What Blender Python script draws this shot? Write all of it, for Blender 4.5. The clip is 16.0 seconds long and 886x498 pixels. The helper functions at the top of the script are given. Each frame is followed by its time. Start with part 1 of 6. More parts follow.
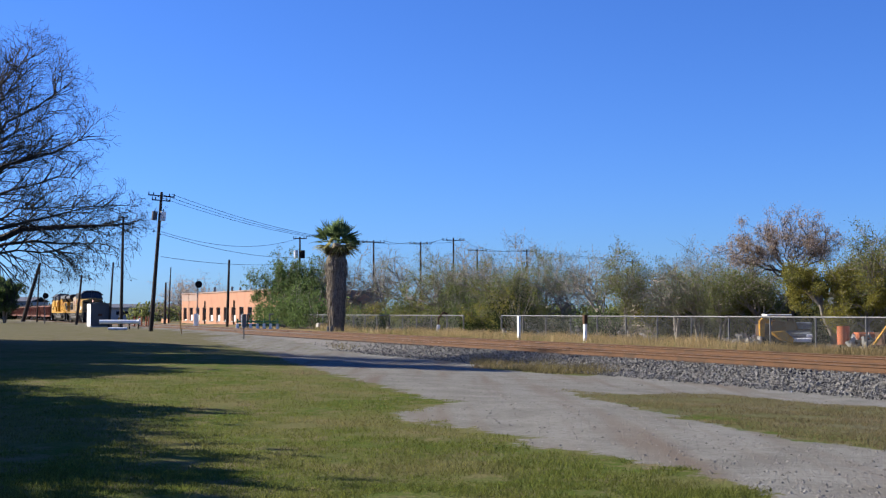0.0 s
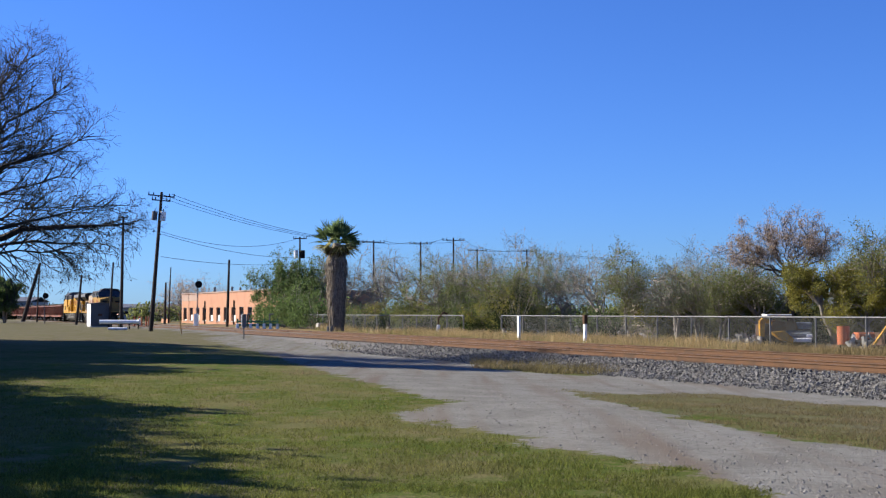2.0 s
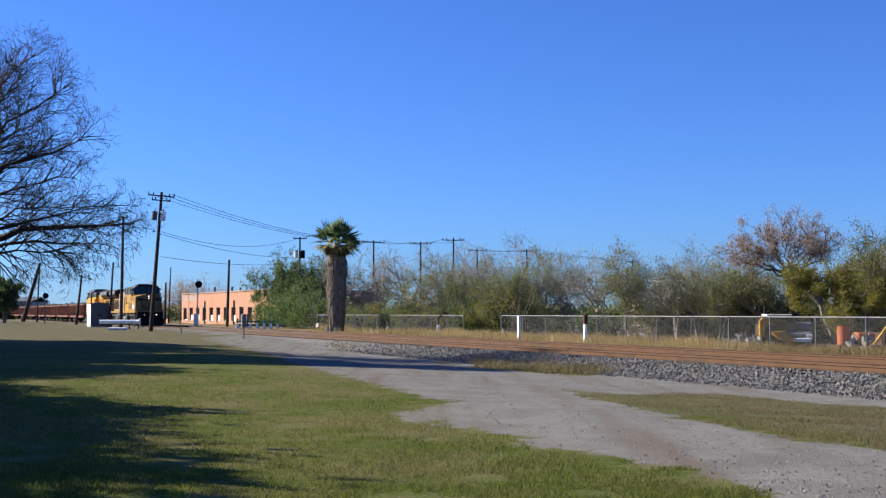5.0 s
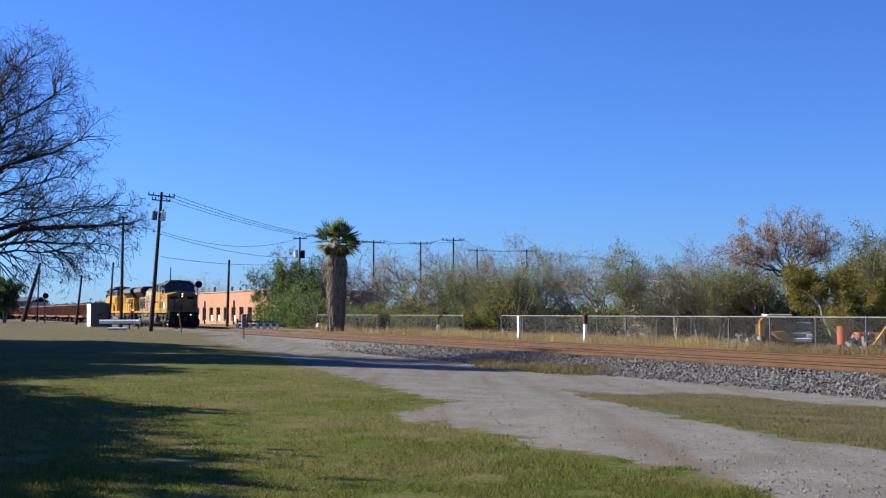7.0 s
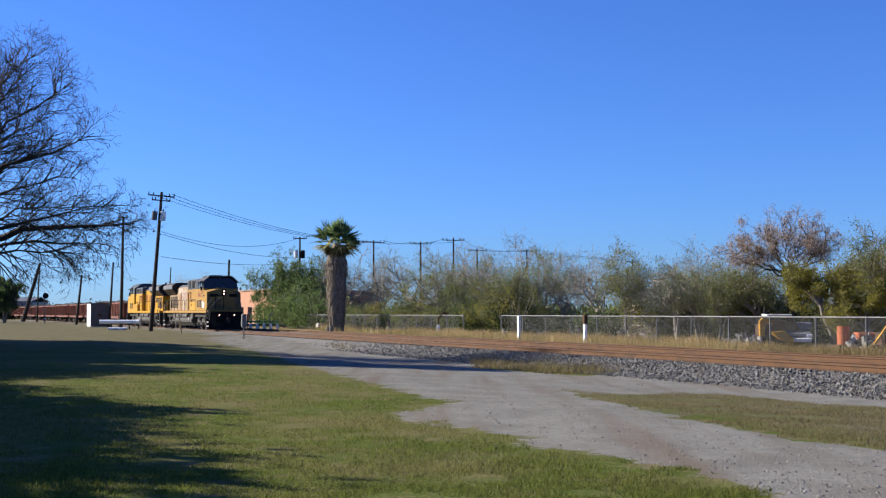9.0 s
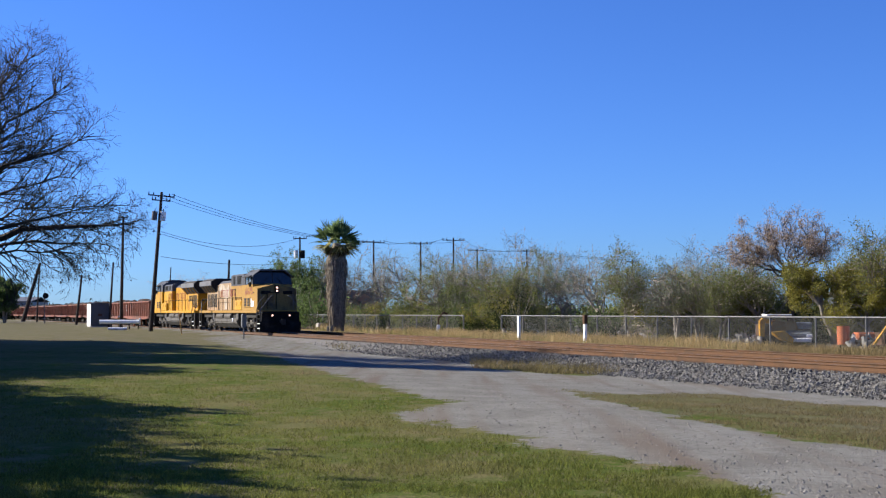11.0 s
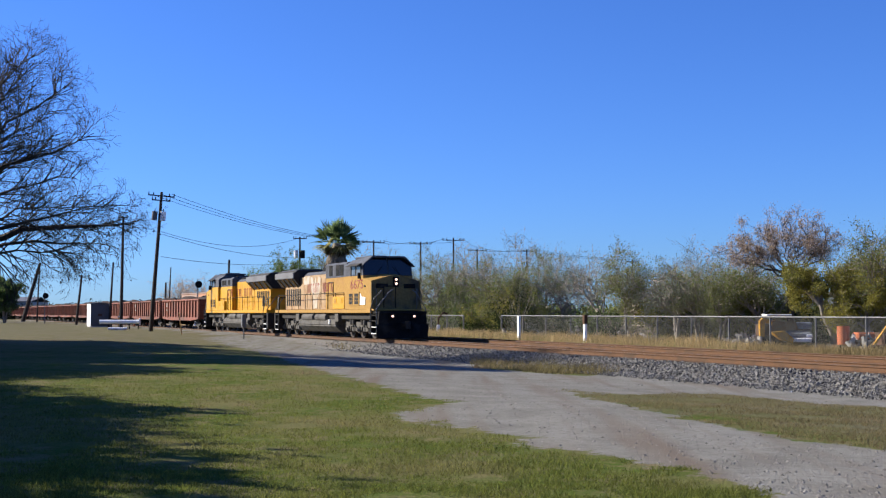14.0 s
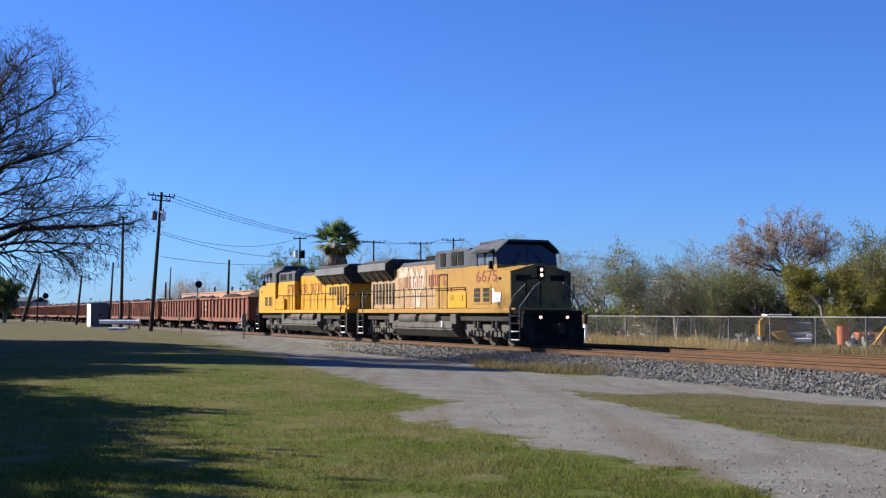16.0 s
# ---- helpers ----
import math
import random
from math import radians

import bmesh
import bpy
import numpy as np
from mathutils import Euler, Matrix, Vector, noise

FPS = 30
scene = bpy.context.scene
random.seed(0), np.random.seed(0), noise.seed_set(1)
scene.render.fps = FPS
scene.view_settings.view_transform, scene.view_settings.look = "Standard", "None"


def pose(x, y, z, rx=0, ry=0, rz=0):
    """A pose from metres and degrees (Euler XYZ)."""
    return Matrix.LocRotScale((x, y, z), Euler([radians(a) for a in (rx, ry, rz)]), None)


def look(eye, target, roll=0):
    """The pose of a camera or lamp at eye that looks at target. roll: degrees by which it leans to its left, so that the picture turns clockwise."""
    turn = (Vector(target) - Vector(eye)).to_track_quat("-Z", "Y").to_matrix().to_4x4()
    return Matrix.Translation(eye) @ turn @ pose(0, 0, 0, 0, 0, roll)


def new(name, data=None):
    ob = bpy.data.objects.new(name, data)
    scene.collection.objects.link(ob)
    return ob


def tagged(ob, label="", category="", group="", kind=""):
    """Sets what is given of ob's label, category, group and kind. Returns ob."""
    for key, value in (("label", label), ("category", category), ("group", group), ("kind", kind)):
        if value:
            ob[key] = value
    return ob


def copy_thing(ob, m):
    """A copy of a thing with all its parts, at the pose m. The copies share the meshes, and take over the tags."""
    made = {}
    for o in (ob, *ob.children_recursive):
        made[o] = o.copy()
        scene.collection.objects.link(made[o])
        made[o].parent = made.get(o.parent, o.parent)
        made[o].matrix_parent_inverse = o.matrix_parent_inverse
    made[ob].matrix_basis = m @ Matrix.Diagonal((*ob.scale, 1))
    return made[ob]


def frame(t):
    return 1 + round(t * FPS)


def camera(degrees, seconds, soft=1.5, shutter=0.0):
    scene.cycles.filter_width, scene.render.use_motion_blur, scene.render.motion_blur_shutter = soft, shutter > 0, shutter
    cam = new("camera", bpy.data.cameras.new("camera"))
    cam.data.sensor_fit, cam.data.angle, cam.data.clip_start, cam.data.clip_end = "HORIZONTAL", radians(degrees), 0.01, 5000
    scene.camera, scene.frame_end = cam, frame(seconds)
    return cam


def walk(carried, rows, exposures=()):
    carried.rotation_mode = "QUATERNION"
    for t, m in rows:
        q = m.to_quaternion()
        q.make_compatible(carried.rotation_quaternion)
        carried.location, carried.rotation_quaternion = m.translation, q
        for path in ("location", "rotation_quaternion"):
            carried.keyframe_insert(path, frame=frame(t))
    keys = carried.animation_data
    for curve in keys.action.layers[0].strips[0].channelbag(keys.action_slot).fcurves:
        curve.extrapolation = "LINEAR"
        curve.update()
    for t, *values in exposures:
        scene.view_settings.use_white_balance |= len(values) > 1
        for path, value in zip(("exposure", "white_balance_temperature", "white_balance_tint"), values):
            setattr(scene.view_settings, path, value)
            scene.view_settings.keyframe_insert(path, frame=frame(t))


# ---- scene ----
# ---------- camera ----------
FOV, EYE_Z, TILT = 40.7, 2.06, 3.06
cam = camera(FOV, 16.0, soft=1.25)
CAM_POSE = pose(0, 0, EYE_Z, 90 + TILT, 0, 0)
walk(cam, [(0.0, CAM_POSE), (16.0, CAM_POSE)], exposures=[(0.0, 1.15), (16.0, 1.15)])

# ---------- plan of the railway: s runs along the track, q is the offset towards the viewer ----------
PHI = radians(24.2)
TC, TS, OFF = math.cos(PHI), math.sin(PHI), 25.62
RAIL_Z = 0.55
TRACK_TURN = math.degrees(math.atan2(-TC, TS))


def at(s, q, z=0.0):
    """The place in the world at s along the track and q beside it."""
    return Vector(((OFF - q) * TC + s * TS, (OFF - q) * TS - s * TC, z))


def offset_of(x, y):
    return OFF - (x * TC + y * TS)


def smooth(a, b, v):
    v = min(max((v - a) / (b - a), 0.0), 1.0)
    return v * v * (3 - 2 * v)


def ground_z(x, y):
    q = offset_of(x, y)
    return max(0.3 * smooth(5, 15, q), 0.45 * smooth(55, 105, y), 0.3 * smooth(7, 10, -q))


# ---------- light ----------
SUN_AZ, SUN_EL = math.atan2(-0.95, 0.31), radians(29)
world = bpy.data.worlds.new("sky")
scene.world = world
world.use_nodes = True
wn = world.node_tree.nodes
sky = wn.new("ShaderNodeTexSky")
sky.sky_type, sky.sun_disc = "NISHITA", False
sky.sun_elevation, sky.sun_rotation = SUN_EL, SUN_AZ
sky.air_density, sky.dust_density, sky.ozone_density = 1.0, 0.2, 3.0
wn["Background"].inputs["Strength"].default_value = 0.0575
tone = wn.new("ShaderNodeMix")
tone.data_type, tone.blend_type = "RGBA", "MULTIPLY"
tone.inputs["Factor"].default_value, tone.inputs["B"].default_value = 1.0, (0.37, 0.655, 1.33, 1)
world.node_tree.links.new(sky.outputs[0], tone.inputs["A"])
world.node_tree.links.new(tone.outputs["Result"], wn["Background"].inputs["Color"])
sun = new("sun", bpy.data.lights.new("sun", "SUN"))
sun.data.energy, sun.data.angle, sun.data.color = 5.0, radians(0.55), (1.0, 0.93, 0.82)
SUN_WAY = Vector((math.sin(SUN_AZ) * math.cos(SUN_EL), math.cos(SUN_AZ) * math.cos(SUN_EL), math.sin(SUN_EL)))
sun.matrix_world = look(SUN_WAY * 60, (0, 0, 0))

# ---------- materials ----------
def material(name, base, rough=0.7, metal=0.0, vary=0.25, scale=3.0, fine=40.0, bump=0.15, other=None, patch=0.0, island=0.0, rand=0.0, emit=None, spec=0.3):
    """A node material: base colour with two scales of noise towards `other`, random shades by island or object, and fine relief."""
    m = bpy.data.materials.new(name)
    m.use_nodes = True
    n, l = m.node_tree.nodes, m.node_tree.links
    b = n["Principled BSDF"]
    b.inputs["Roughness"].default_value, b.inputs["Metallic"].default_value = rough, metal
    b.inputs["Specular IOR Level"].default_value = spec
    geo, tc = n.new("ShaderNodeNewGeometry"), n.new("ShaderNodeTexCoord")
    big, small = n.new("ShaderNodeTexNoise"), n.new("ShaderNodeTexNoise")
    for node, sc, det in ((big, scale, 5.0), (small, fine, 3.0)):
        node.inputs["Scale"].default_value, node.inputs["Detail"].default_value = sc, det
        l.new(tc.outputs["Object"], node.inputs["Vector"])
    mix = n.new("ShaderNodeMix")
    mix.data_type = "RGBA"
    mix.inputs["A"].default_value = (*base, 1)
    mix.inputs["B"].default_value = (*(other or [c * 0.45 for c in base]), 1)
    ramp = n.new("ShaderNodeMapRange")
    ramp.inputs["From Min"].default_value, ramp.inputs["From Max"].default_value = 0.5 - patch, 0.72 - patch
    l.new(big.outputs["Fac"], ramp.inputs["Value"])
    l.new(ramp.outputs["Result"], mix.inputs["Factor"])
    hsv = n.new("ShaderNodeHueSaturation")
    l.new(mix.outputs["Result"], hsv.inputs["Color"])
    val = n.new("ShaderNodeMapRange")
    val.inputs["From Min"].default_value, val.inputs["From Max"].default_value = 0.25, 0.75
    val.inputs["To Min"].default_value, val.inputs["To Max"].default_value = 1 - vary, 1 + vary
    l.new(small.outputs["Fac"], val.inputs["Value"])
    last = val.outputs["Result"]
    for amount, source in ((island, "geo"), (rand, "object")):
        if amount:
            r = n.new("ShaderNodeMapRange")
            r.inputs["To Min"].default_value, r.inputs["To Max"].default_value = 1 - amount, 1 + amount
            if source == "geo":
                l.new(geo.outputs["Random Per Island"], r.inputs["Value"])
            else:
                l.new(n.new("ShaderNodeObjectInfo").outputs["Random"], r.inputs["Value"])
            mul = n.new("ShaderNodeMath")
            mul.operation = "MULTIPLY"
            l.new(last, mul.inputs[0])
            l.new(r.outputs["Result"], mul.inputs[1])
            last = mul.outputs[0]
    l.new(last, hsv.inputs["Value"])
    l.new(hsv.outputs["Color"], b.inputs["Base Color"])
    if bump:
        bp = n.new("ShaderNodeBump")
        bp.inputs["Strength"].default_value, bp.inputs["Distance"].default_value = bump, 0.02
        l.new(small.outputs["Fac"], bp.inputs["Height"])
        l.new(bp.outputs["Normal"], b.inputs["Normal"])
    if emit:
        b.inputs["Emission Color"].default_value, b.inputs["Emission Strength"].default_value = (*emit[:3], 1), emit[3]
    return m


def leaf_material(name, base, other, island=0.45):
    m = material(name, base, rough=0.6, vary=0.15, scale=0.35, fine=6.0, bump=0, other=other, island=island, spec=0.06)
    b = m.node_tree.nodes["Principled BSDF"]
    tr = m.node_tree.nodes.new("ShaderNodeBsdfTranslucent")
    mx = m.node_tree.nodes.new("ShaderNodeMixShader")
    mx.inputs[0].default_value = 0.55
    hsv = next(k for k in m.node_tree.nodes if k.type == "HUE_SAT")
    m.node_tree.links.new(hsv.outputs["Color"], tr.inputs["Color"])
    m.node_tree.links.new(b.outputs[0], mx.inputs[1])
    m.node_tree.links.new(tr.outputs[0], mx.inputs[2])
    m.node_tree.links.new(mx.outputs[0], m.node_tree.nodes["Material Output"].inputs["Surface"])
    return m


M = {
    "rust_rail": material("rusty_rail", (0.102, 0.0496, 0.0224), 0.75, 0.2, other=(0.0612, 0.034, 0.0177), scale=1.5),
    "rail_head": material("worn_rail_head", (0.269, 0.23, 0.198), 0.45, 0.6, other=(0.141, 0.0768, 0.0448), scale=0.6),
    "tie": material("weathered_tie", (0.0832, 0.0544, 0.0352), 0.9, other=(0.0448, 0.032, 0.0256), scale=4, rand=0.35, bump=0.4),
    "bed": material("rust_dusted_ballast", (0.0795, 0.0491, 0.0232), 0.95, other=(0.0501, 0.0325, 0.0175), vary=0.5, scale=0.8, fine=14, bump=0.8),
    "shoulder": material("grey_ballast", (0.135, 0.126, 0.112), 0.95, other=(0.105, 0.092, 0.07), vary=0.5, scale=0.7, fine=16, bump=1.0),
    "stone": material("ballast_stone", (0.134, 0.128, 0.118), 0.9, other=(0.0768, 0.073, 0.0691), vary=0.2, scale=8, fine=60, island=0.75),
    "pebble": material("drive_pebble", (0.156, 0.144, 0.127), 0.9, other=(0.109, 0.0979, 0.0864), vary=0.2, scale=8, fine=60, island=0.4),
    "pole": material("creosoted_pole", (0.0352, 0.0256, 0.0192), 0.9, other=(0.0192, 0.0154, 0.0128), scale=2, fine=25, bump=0.4),
    "steel": material("galvanised_steel", (0.13, 0.132, 0.134), 0.6, 0.3, other=(0.096, 0.096, 0.096), scale=2),
    "wire": material("chain_link_wire", (0.06, 0.0612, 0.06), 0.7, 0.2, bump=0),
    "cable": material("black_cable", (0.0192, 0.0192, 0.0192), 0.8, bump=0),
    "white": material("white_paint", (0.86, 0.86, 0.84), 0.5, other=(0.6, 0.59, 0.56), vary=0.06, scale=2),
    # Grey halved to hold the bungalow's shaded faces; cans and a shed share it.
    "cabinet": material("aluminium_cabinet", (0.0835, 0.0895, 0.099), 0.55, 0.2, other=(0.0715, 0.0755, 0.0835), vary=0.06, scale=1),
    "orange": material("orange_plastic", (0.416, 0.12, 0.048), 0.5, vary=0.1, scale=2),
    "black": material("black_paint", (0.00896, 0.00896, 0.00896), 0.75, spec=0.08, other=(0.0269, 0.0251, 0.0232), scale=1.5),
    "brick": material("orange_brick", (0.404, 0.206, 0.123), 0.9, other=(0.357, 0.173, 0.0996), vary=0.12, scale=0.5, fine=12),
    "parapet": material("pale_parapet", (0.337, 0.234, 0.179), 0.85, other=(0.272, 0.179, 0.136), vary=0.1, scale=0.6),
    "glass_dark": material("dark_window", (0.0096, 0.0112, 0.016), 0.12, vary=0.1, bump=0, spec=0.5),
    "pale": material("pale_panel", (0.397, 0.371, 0.333), 0.8, vary=0.1, scale=0.7),
    "palm_trunk": material("palm_skirt", (0.216, 0.176, 0.132), 0.95, other=(0.12, 0.096, 0.072), vary=0.35, scale=3, fine=20, bump=0.8, island=0.4),
    "palm_leaf": leaf_material("palm_frond", (0.109, 0.152, 0.0608), (0.0653, 0.0978, 0.0365)),
    "palm_dry": leaf_material("dry_palm_frond", (0.154, 0.115, 0.064), (0.096, 0.0704, 0.0384)),
    "bark": material("dark_bark", (0.0672, 0.0514, 0.0403), 0.95, other=(0.0392, 0.0313, 0.0247), scale=3, fine=30, bump=0.5),
    "bark_grey": material("grey_bark", (0.232, 0.201, 0.17), 0.95, other=(0.0973, 0.079, 0.0669), scale=2, fine=20, bump=0.4),
    "leaf_green": leaf_material("green_leaf", (0.0988, 0.14, 0.0458), (0.0642, 0.0936, 0.0343)),
    "leaf_olive": leaf_material("olive_leaf", (0.151, 0.167, 0.0591), (0.104, 0.12, 0.0407)),
    "leaf_yellow": leaf_material("yellowing_leaf", (0.207, 0.189, 0.0437), (0.119, 0.123, 0.0328)),
    "leaf_tan": leaf_material("tan_seed_cluster", (0.367, 0.271, 0.193), (0.262, 0.203, 0.152)),
    # Near-black leaf for dark evergreens and for the filler rows that darken the yard.
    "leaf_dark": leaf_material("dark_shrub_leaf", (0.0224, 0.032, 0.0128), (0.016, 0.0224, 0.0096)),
    "dry_grass": leaf_material("dry_grass_blade", (0.35, 0.265, 0.138), (0.21, 0.167, 0.0769), 0.35),
    "lawn_blade": leaf_material("lawn_blade", (0.113, 0.127, 0.0281), (0.176, 0.145, 0.0624), 0.4),
    "rough_grass": leaf_material("rough_grass", (0.146, 0.122, 0.0574), (0.213, 0.159, 0.101), 0.4),
    "yellow_old": material("faded_yellow_paint", (0.326, 0.194, 0.0578), 0.75, spec=0.08, other=(0.291, 0.164, 0.063), vary=0.14, scale=0.9, fine=7, bump=0.05),
    "yellow_bleached": material("bleached_yellow_paint", (0.329, 0.22, 0.115), 0.6, other=(0.253, 0.143, 0.0632), vary=0.22, scale=1.1, fine=6, bump=0.05, patch=0.05),
    "yellow_new": material("yellow_paint", (0.505, 0.264, 0.0115), 0.42, other=(0.459, 0.218, 0.00861), vary=0.08, scale=0.8, fine=6, bump=0.03),
    "grey_roof": material("grey_roof_paint", (0.0802, 0.0854, 0.102), 0.8, spec=0.1, other=(0.0475, 0.0493, 0.0562), vary=0.2, scale=1, fine=9),
    "truck": material("grey_truck_paint", (0.0952, 0.0884, 0.0796), 0.8, spec=0.15, other=(0.0388, 0.0335, 0.0282), vary=0.25, scale=1.5, fine=9),
    "underframe": material("grimy_underframe", (0.0192, 0.0173, 0.0154), 0.85, other=(0.0352, 0.0288, 0.0224), vary=0.2, scale=2),
    "wheel": material("wheel_steel", (0.0576, 0.0448, 0.0352), 0.7, 0.4, other=(0.032, 0.0256, 0.0224), scale=3),
    "red": material("red_lettering", (0.211, 0.0346, 0.0192), 0.5, other=(0.192, 0.0768, 0.0384), vary=0.15, scale=2, bump=0),
    "faded_white": material("faded_patch", (0.41, 0.358, 0.286), 0.6, other=(0.328, 0.23, 0.133), vary=0.12, scale=1.6, fine=9, bump=0, patch=0.04),
    "oxide": material("oxide_red_gondola", (0.187, 0.0561, 0.0306), 0.7, other=(0.085, 0.034, 0.0221), vary=0.25, scale=0.6, fine=9, patch=0.03, rand=0.2),
    "scrap": material("dark_scrap", (0.0544, 0.032, 0.0224), 0.9, other=(0.032, 0.0205, 0.0166), vary=0.3, scale=3, fine=14, bump=0.6, island=0.5),
    "lamp": material("lit_lamp", (1, 0.85, 0.6), 0.3, emit=(1.0, 0.58, 0.45, 1.2), bump=0),
    "machine": material("machine_yellow", (0.48, 0.243, 0.0128), 0.5, other=(0.32, 0.16, 0.0192), vary=0.1, scale=1.5),
    "machine_brown": material("rusty_machine", (0.0768, 0.0384, 0.0192), 0.85, other=(0.0448, 0.0256, 0.016), scale=1.5),
    "car": material("grey_blue_car_paint", (0.192, 0.218, 0.256), 0.3, 0.3, vary=0.05, bump=0),
    "rubble": material("broken_concrete", (0.269, 0.256, 0.237), 0.9, other=(0.179, 0.166, 0.154), island=0.5),
    "tyre": material("tyre_rubber", (0.0128, 0.0128, 0.0128), 0.9),
    "green_pipe": material("green_pipe_paint", (0.032, 0.115, 0.0576), 0.5, vary=0.1),
    "palm_pale": leaf_material("pale_palm_frond", (0.23, 0.223, 0.101), (0.162, 0.155, 0.0675)),
    # Nose yellow darkened so the front face carries its shade in the paint.
    "nose": material("shade_dark_nose_paint", (0.178, 0.128, 0.051), 0.8, spec=0.08, other=(0.085, 0.068, 0.0442), vary=0.2, scale=1.2, fine=8, bump=0.05, patch=0.06),
    "radiator_band": material("light_grey_radiator_band", (0.138, 0.138, 0.144), 0.6, spec=0.2, other=(0.0864, 0.085, 0.0864), vary=0.15, scale=0.8, fine=8),
    # Base colour holds the grey-blue of sky light on the side window.
    "cab_glass": material("skylit_side_glass", (0.096, 0.114, 0.141), 0.25, vary=0.15, scale=1.5, bump=0, spec=0.5),
    "leaf_grey": leaf_material("grey_green_leaf", (0.16, 0.194, 0.133), (0.106, 0.129, 0.0864)),
    "cream": material("cream_metal_siding", (0.42, 0.36, 0.26), 0.7, other=(0.32, 0.27, 0.2), vary=0.1, scale=0.6),
}


def ground_material():
    m = bpy.data.materials.new("lawn_and_gravel")
    m.use_nodes = True
    n, l = m.node_tree.nodes, m.node_tree.links
    b = n["Principled BSDF"]
    b.inputs["Roughness"].default_value, b.inputs["Specular IOR Level"].default_value = 0.95, 0.02
    tc = n.new("ShaderNodeTexCoord")

    def nz(scale, detail=5.0, rough=0.6):
        k = n.new("ShaderNodeTexNoise")
        k.inputs["Scale"].default_value, k.inputs["Detail"].default_value, k.inputs["Roughness"].default_value = scale, detail, rough
        l.new(tc.outputs["Object"], k.inputs["Vector"])
        return k.outputs["Fac"]

    def ramp(v, a, c):
        k = n.new("ShaderNodeMapRange")
        k.inputs["From Min"].default_value, k.inputs["From Max"].default_value = a, c
        l.new(v, k.inputs["Value"])
        return k.outputs["Result"]

    def mix(f, a, c):
        k = n.new("ShaderNodeMix")
        k.data_type = "RGBA"
        l.new(f, k.inputs["Factor"])
        for sock, v in (("A", a), ("B", c)):
            if isinstance(v, tuple):
                k.inputs[sock].default_value = (*v, 1)
            else:
                l.new(v, k.inputs[sock])
        return k.outputs["Result"]

    def math_node(op, a, c):
        k = n.new("ShaderNodeMath")
        k.operation = op
        for i, v in enumerate((a, c)):
            if isinstance(v, float):
                k.inputs[i].default_value = v
            else:
                l.new(v, k.inputs[i])
        return k.outputs[0]

    def attr(name):
        k = n.new("ShaderNodeAttribute")
        k.attribute_name = name
        return k.outputs["Fac"]

    green = mix(ramp(nz(0.35), 0.40, 0.60), (0.0569, 0.0866, 0.0129), (0.114, 0.111, 0.0422))
    green = mix(ramp(nz(1.6, 6), 0.50, 0.68), green, (0.151, 0.121, 0.0661))
    green = mix(ramp(nz(7, 4), 0.48, 0.75), green, (0.142, 0.122, 0.0569))
    green = mix(ramp(nz(30, 3), 0.52, 0.8), green, (0.0276, 0.0357, 0.0106))
    worn = math_node("ADD", attr("worn"), math_node("MULTIPLY", math_node("SUBTRACT", nz(0.4, 6, 0.65), 0.5), 1.6))
    green = mix(ramp(worn, 0.3, 0.9), green, mix(ramp(nz(1.1, 5), 0.4, 0.65), (0.105, 0.094, 0.046), (0.13, 0.115, 0.078)))
    stone = mix(ramp(nz(0.9), 0.4, 0.65), (0.19, 0.185, 0.165), (0.144, 0.138, 0.12))
    stone = mix(ramp(nz(9, 4), 0.5, 0.8), stone, (0.119, 0.108, 0.0981))
    stone = mix(ramp(nz(28, 3), 0.62, 0.8), stone, (0.278, 0.278, 0.255))
    turn = n.new("ShaderNodeMapping")
    turn.inputs["Rotation"].default_value, turn.inputs["Scale"].default_value = (0, 0, radians(-25)), (1.1, 0.07, 1.0)
    l.new(tc.outputs["Object"], turn.inputs["Vector"])
    rut = n.new("ShaderNodeTexNoise")
    rut.inputs["Scale"].default_value, rut.inputs["Detail"].default_value = 1.0, 4.0
    l.new(turn.outputs[0], rut.inputs["Vector"])
    stone = mix(ramp(rut.outputs["Fac"], 0.5, 0.68), stone, (0.137, 0.114, 0.092))
    edge = math_node("ADD", attr("gravel"), math_node("MULTIPLY", math_node("SUBTRACT", nz(1.5, 8, 0.72), 0.5), 2.0))
    col = mix(ramp(edge, 0.46, 0.56), green, stone)
    col = mix(ramp(math_node("ADD", attr("dry"), math_node("SUBTRACT", nz(0.8), 0.5)), 0.35, 0.65), col, (0.21, 0.157, 0.077))
    col = mix(ramp(math_node("ADD", attr("yard"), math_node("SUBTRACT", nz(0.6), 0.5)), 0.35, 0.65), col, (0.115, 0.092, 0.064))
    l.new(col, b.inputs["Base Color"])
    bp = n.new("ShaderNodeBump")
    bp.inputs["Strength"].default_value, bp.inputs["Distance"].default_value = 0.7, 0.04
    l.new(nz(22, 4), bp.inputs["Height"])
    l.new(bp.outputs["Normal"], b.inputs["Normal"])
    return m


M["ground"] = ground_material()


# ---------- building tools ----------
def part(name, bm, mat, parent=None, label=""):
    """Links a bmesh as one mesh object, under a thing or a part if one is given."""
    me = bpy.data.meshes.new(name)
    bm.to_mesh(me)
    bm.free()
    for k in mat if isinstance(mat, (list, tuple)) else (mat,):
        me.materials.append(M[k])
    ob = new(name, me)
    if parent:
        ob.parent = parent
    if label:
        ob["label"] = label
    return ob


def from_lists(name, verts, faces, mat, parent=None):
    me = bpy.data.meshes.new(name)
    me.from_pydata(verts, [], faces)
    for k in mat if isinstance(mat, (list, tuple)) else (mat,):
        me.materials.append(M[k])
    ob = new(name, me)
    if parent:
        ob.parent = parent
    return ob


def thing(name, m, label, category, group="", kind=""):
    ob = new(name)
    ob.empty_display_size = 0.2
    ob.matrix_basis = m
    return tagged(ob, label, category, group, kind)


